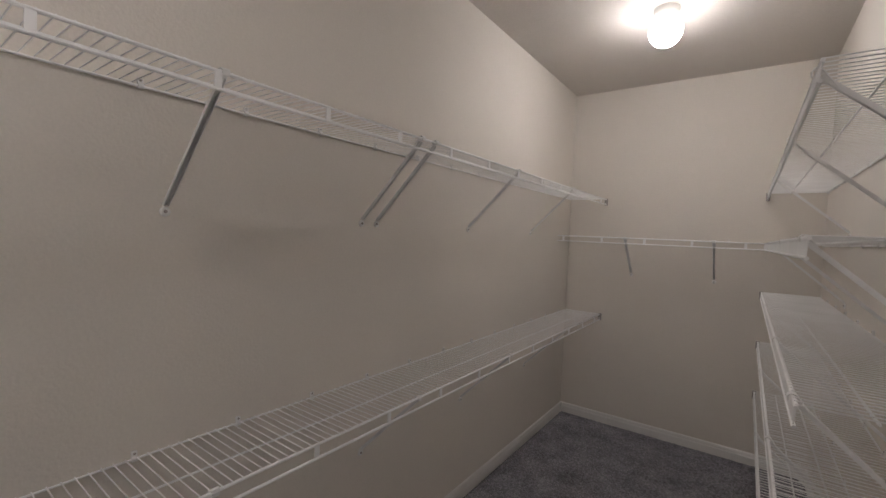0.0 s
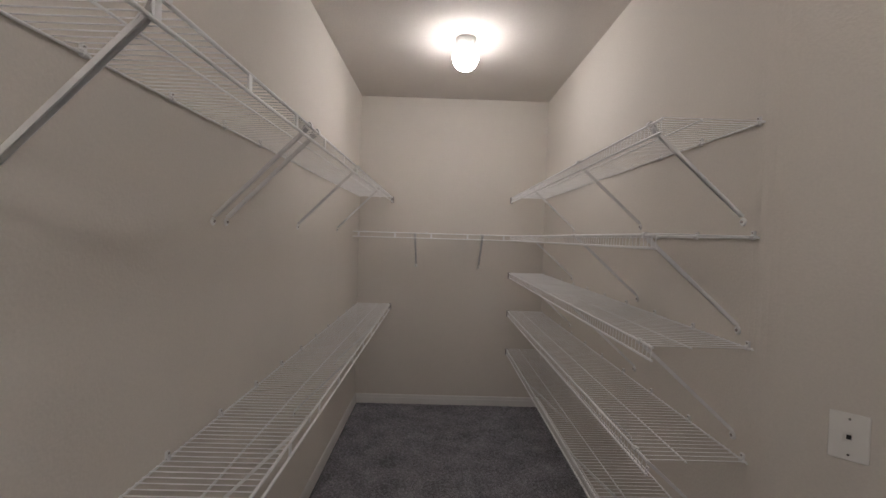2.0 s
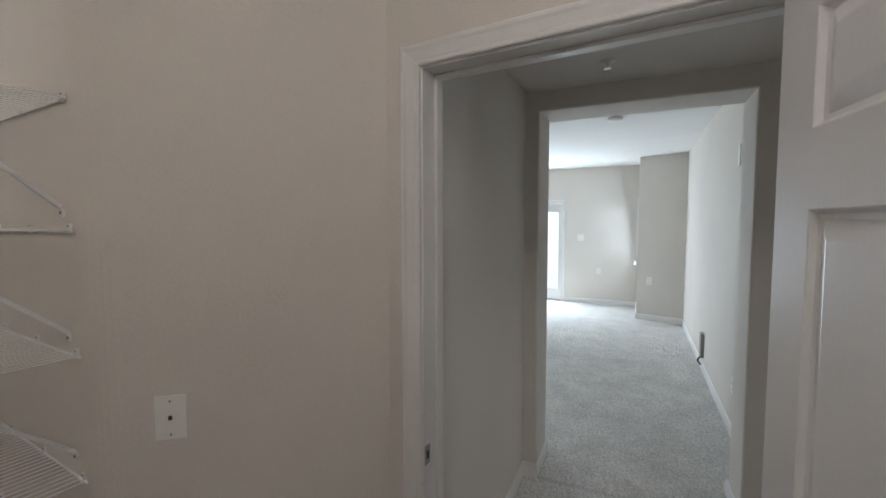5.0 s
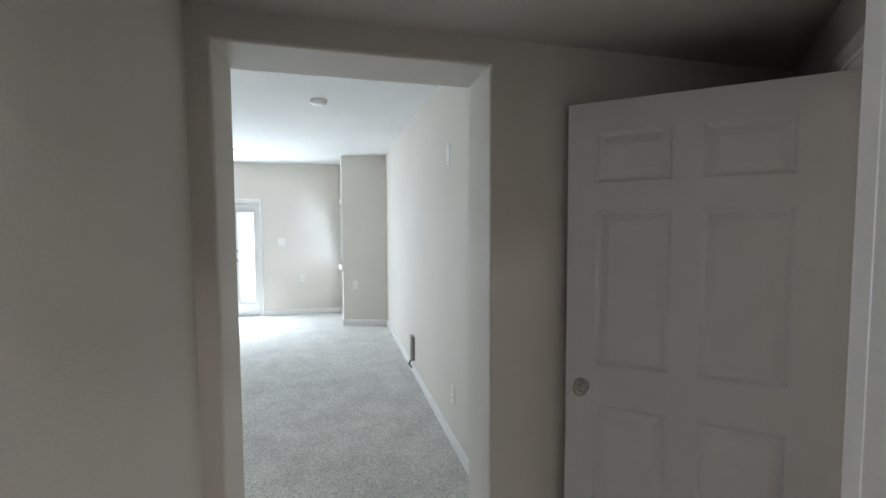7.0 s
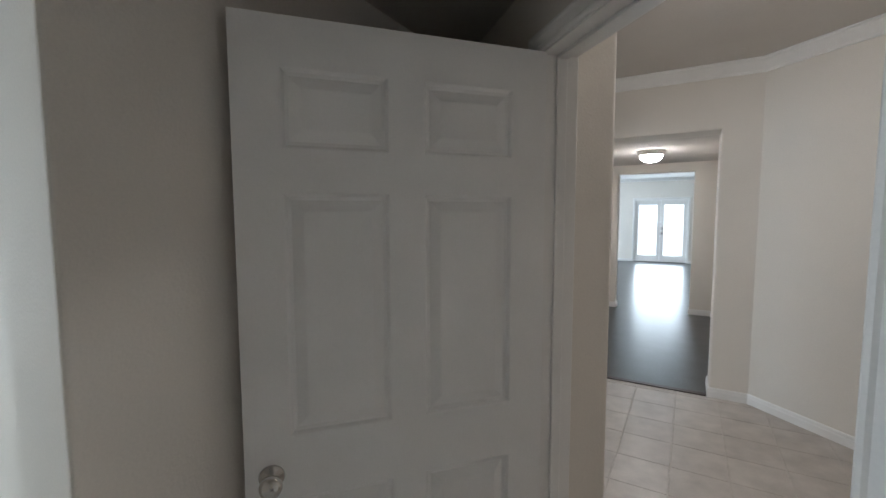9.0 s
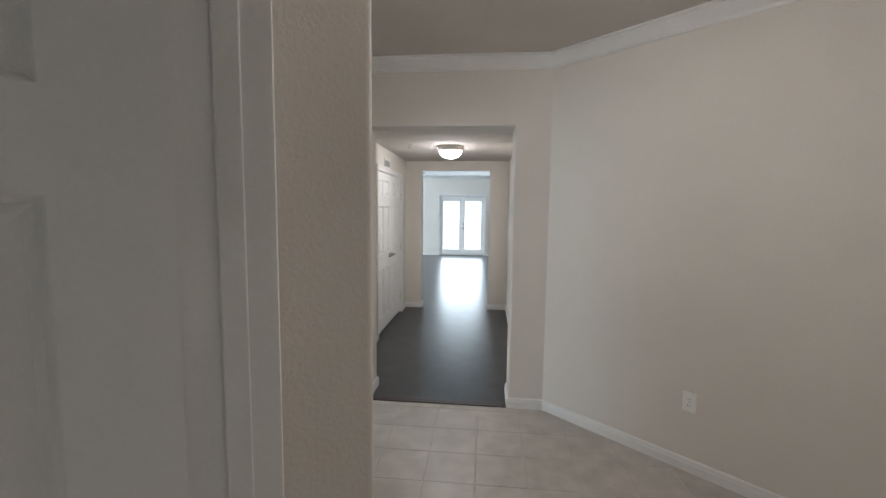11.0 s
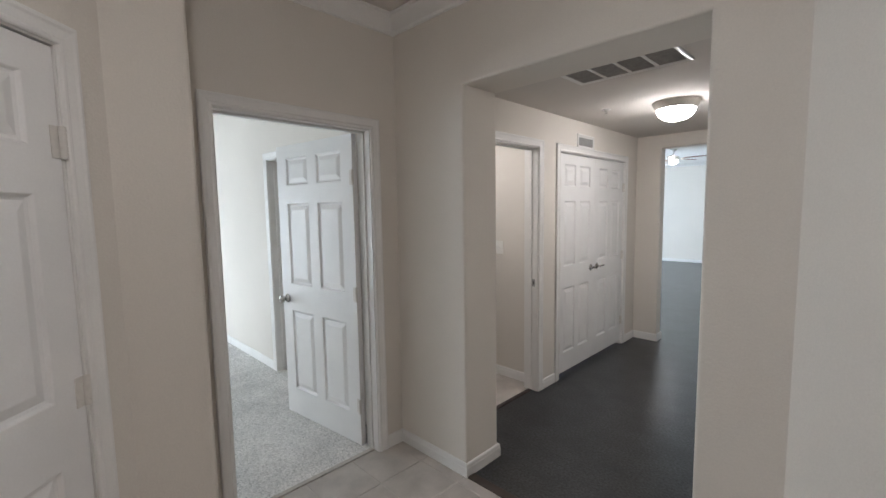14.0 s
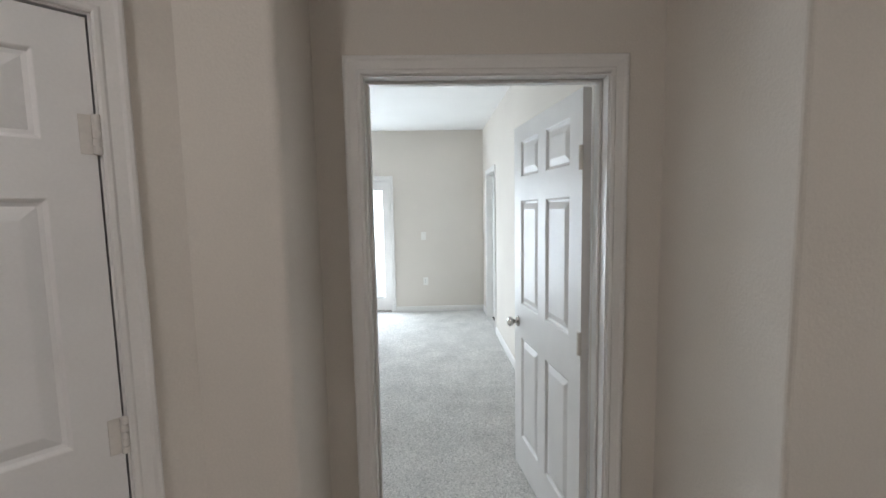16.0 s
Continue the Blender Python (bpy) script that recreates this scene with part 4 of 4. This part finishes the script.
part("deflector", lathe([(0.0, -0.034), (0.017, -0.034), (0.017, -0.037), (0.0, -0.037)], 16), NICKEL, sp2)
part("pin", rod_bm((0, 0, -0.023), (0, 0, -0.036), 0.004, 8), NICKEL, sp2)

# strike plates
for m, text in ((CL @ basis((1.49, 0.98), (1.49, -0.48), 0.882) @ pose(0.130, 0.014, 0), "dark nickel strike plate on the closet jamb"),
                (basis((3.125, -4.32), (3.125, -7.39), 0.93) @ pose(0.9745, 0.035, 0, 0, 0, 180), "nickel strike plate on the laundry jamb")):
    d = thing("strike_plate", m, text, "strike plate")
    part("plate", box_bm(0.0, 0.002, -0.014, 0.014, -0.03, 0.03, 0.0006), GRILLE, d)
    part("hole", box_bm(0.001, 0.003, -0.006, 0.006, -0.012, 0.012), DARK, d)


def ceiling_fan(m, label, lit=True, turn=0.0, blade=TRIM):
    d = thing("ceiling_fan", m, label, "ceiling fan", "ceiling fans")
    part("canopy", lathe([(0.0, 0.0), (0.065, 0.0), (0.06, -0.03), (0.02, -0.05), (0.0, -0.05)], 24), TRIM, d, smooth=True)
    part("rod", rod_bm((0, 0, -0.04), (0, 0, -0.14), 0.012, 12), TRIM, d)
    part("motor", lathe([(0.0, -0.13), (0.05, -0.13), (0.10, -0.15), (0.105, -0.20), (0.07, -0.23), (0.0, -0.23)], 28), TRIM, d, smooth=True)
    for k in range(5):
        q = pose(0, 0, -0.19, 0, 0, turn + 72 * k)
        bm = bmesh.new()
        outline = [(0.20, -0.05), (0.56, -0.068), (0.62, -0.045), (0.635, 0.0), (0.62, 0.045), (0.56, 0.068), (0.20, 0.05)]
        lo, hi = [bm.verts.new((x, y, -0.004)) for x, y in outline], [bm.verts.new((x, y, 0.004)) for x, y in outline]
        bm.faces.new(lo[::-1])
        bm.faces.new(hi)
        for a in range(len(outline)):
            b = (a + 1) % len(outline)
            bm.faces.new((lo[a], lo[b], hi[b], hi[a]))
        bmesh.ops.rotate(bm, matrix=Matrix.Rotation(radians(12), 3, "X"), verts=bm.verts[:])
        part("blade", bm, blade, d, m=q)
        part("blade_arm", box_bm(0.09, 0.24, -0.015, 0.015, -0.012, -0.006, 0.002), TRIM, d, m=q)
    part("light_bowl", lathe([(0.08, -0.231), (0.085, -0.26), (0.06, -0.30), (0.0, -0.315)], 24), DOME_SMALL if lit else TRIM, d, smooth=True)
    return d


ceiling_fan(pose(6.0, 1.95, 2.57), "white five-blade ceiling fan in the bedroom", False, 20)
ceiling_fan(pose(6.0, -2.05, 2.75), "white five-blade ceiling fan in the guest bedroom", False, 5)
ceiling_fan(pose(4.1, -12.0, 2.72), "five-blade ceiling fan with brown blades and lit bowl", True, 30, WOOD)

# bathroom vanity
van = thing("vanity", pose(6.05, -4.35, 0), "brown wooden bathroom vanity with white top", "vanity")
part("body", box_bm(0.02, 0.548, -1.18, 0.0, 0.0, 0.85, 0.003), WOOD, van)
part("worktop", box_bm(0.0, 0.548, -1.2, 0.02, 0.85, 0.89, 0.006), PLASTIC, van, "white moulded top")
for k in range(3):
    part("cabinet_door", box_bm(0.0, 0.0195, -0.385 - 0.39 * k, -0.015 - 0.39 * k, 0.12, 0.80, 0.004), WOOD, van)
bar = thing("vanity_light", pose(6.58, -4.85, 1.98), "lit globe bar light over the bathroom vanity", "wall light")
part("bar", box_bm(-0.03, 0.018, -0.40, 0.40, -0.04, 0.04, 0.004), NICKEL, bar)
for k in range(4):
    part("bulb", lathe([(0.0, -0.055)] + [(0.05 * math.sin(radians(a)), -0.05 * math.cos(radians(a))) for a in range(15, 180, 15)] + [(0.0, 0.055)], 18, pose(-0.075, -0.3 + 0.2 * k, 0)), BULB, bar, smooth=True)


# ---- carpet pile ----
def pile(name, x0, x1, y0, y1, count, mat, label, keep, fade, tall):
    """Many small leaning tufts, each a three-sided spike, thinning out beyond x = fade."""
    rng = np.random.default_rng(7)
    p = np.column_stack((rng.uniform(x0, x1, count), rng.uniform(y0, y1, count)))
    if fade:
        p = p[rng.uniform(0, 1, count) < (x1 - p[:, 0]) / (x1 - fade)]
    if keep is not None:
        p = p[keep(p[:, 0], p[:, 1])]
    n = len(p)
    a, w, h = rng.uniform(0, 2 * np.pi, n), rng.uniform(0.005, 0.010, n), rng.uniform(0.4, 1.0, n) * tall
    lean = rng.normal(0, 0.006, (n, 2))
    v = np.zeros((n, 4, 3))
    for k in range(3):
        v[:, k, 0] = p[:, 0] + w * np.cos(a + k * 2.094)
        v[:, k, 1] = p[:, 1] + w * np.sin(a + k * 2.094)
        v[:, k, 2] = 0.0006
    v[:, 3, :2], v[:, 3, 2] = p + lean, h
    base = (np.arange(n) * 4)[:, None, None]
    f = base + np.array([[0, 1, 3], [1, 2, 3], [2, 0, 3]])[None]
    me = bpy.data.meshes.new(name)
    me.from_pydata(v.reshape(-1, 3).tolist(), [], f.reshape(-1, 3).tolist())
    me.materials.append(mat)
    return tagged(new(name, me), label, "carpet", kind="stuff")


pile("carpet_pile", 3.45, 8.0, -3.97, -1.9, 110000, PILE, "light grey shaggy carpet pile in the guest bedroom", None, 4.2, 0.0045)
pile("carpet_pile", 1.58, 7.4, -0.35, 2.2, 160000, PILE, "light grey shaggy carpet pile in the bedroom",
     lambda x, y: (x > 3.18) | ((x > 2.88) & (y > -0.20) & (y < 0.79)) | ((x < 2.84) & (y < 0.87) & (x + y > 1.2)), 3.4, 0.0045)
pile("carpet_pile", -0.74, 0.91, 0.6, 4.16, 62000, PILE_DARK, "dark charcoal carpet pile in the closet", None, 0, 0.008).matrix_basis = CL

# ---- foyer tiles, last ----
PITCH, GAP = 0.305, 0.005
CLIP_PLANES = [(1, 0, 3.418), (0, -1, 4.032), (R2, R2, 0.80 * R2), (-1, 0, 0.09), (0, 1, -0.61), (-0.6725, -0.7401, 2.0577)]


def clip(poly, a, b, c):
    out = []
    for i in range(len(poly)):
        p, q = poly[i - 1], poly[i]
        dp, dq = a * p[0] + b * p[1] - c, a * q[0] + b * q[1] - c
        if (dp <= 0) != (dq <= 0):
            f = dp / (dp - dq)
            out.append((p[0] + f * (q[0] - p[0]), p[1] + f * (q[1] - p[1])))
        if dq <= 0:
            out.append(q)
    return out


def tile_mesh(poly):
    bm = bmesh.new()
    n = len(poly)
    cx, cy = sum(p[0] for p in poly) / n, sum(p[1] for p in poly) / n
    rings = []
    for inset, z in ((0.0, -0.006), (0.0, -0.002), (0.0035, 0.0)):
        rings.append([bm.verts.new((x - inset * (1 if x > cx else -1), y - inset * (1 if y > cy else -1), z)) for x, y in poly])
    for a, b in zip(rings, rings[1:]):
        for k in range(n):
            bm.faces.new((a[k], a[(k + 1) % n], b[(k + 1) % n], b[k]))
    bm.faces.new(rings[-1])
    return mesh_of("tile", bm, TILE)


floor_foyer = bpy.data.objects["floor_foyer"]
whole = tile_mesh(rect(-PITCH / 2 + GAP / 2, PITCH / 2 - GAP / 2, -PITCH / 2 + GAP / 2, PITCH / 2 - GAP / 2))
for i in range(-8, 8):
    for j in range(-5, 14):
        cx, cy = 1.886 + (i + 0.5) * PITCH, -3.34 + (j + 0.5) * PITCH
        full = rect(cx - PITCH / 2 + GAP / 2, cx + PITCH / 2 - GAP / 2, cy - PITCH / 2 + GAP / 2, cy + PITCH / 2 - GAP / 2)
        poly = full
        for plane in CLIP_PLANES:
            poly = clip(poly, *plane) if len(poly) > 2 else []
        if len(poly) < 3:
            continue
        tilt = pose(cx, cy, random.uniform(-0.0004, 0.0004), random.uniform(-0.12, 0.12), random.uniform(-0.12, 0.12), 0)
        if poly == full:
            part("tile", whole, TILE, floor_foyer, m=tilt)
        elif max(p[0] for p in poly) - min(p[0] for p in poly) > 0.02 and max(p[1] for p in poly) - min(p[1] for p in poly) > 0.02:
            part("tile", tile_mesh([(x - cx, y - cy) for x, y in poly]), TILE, floor_foyer, m=tilt)
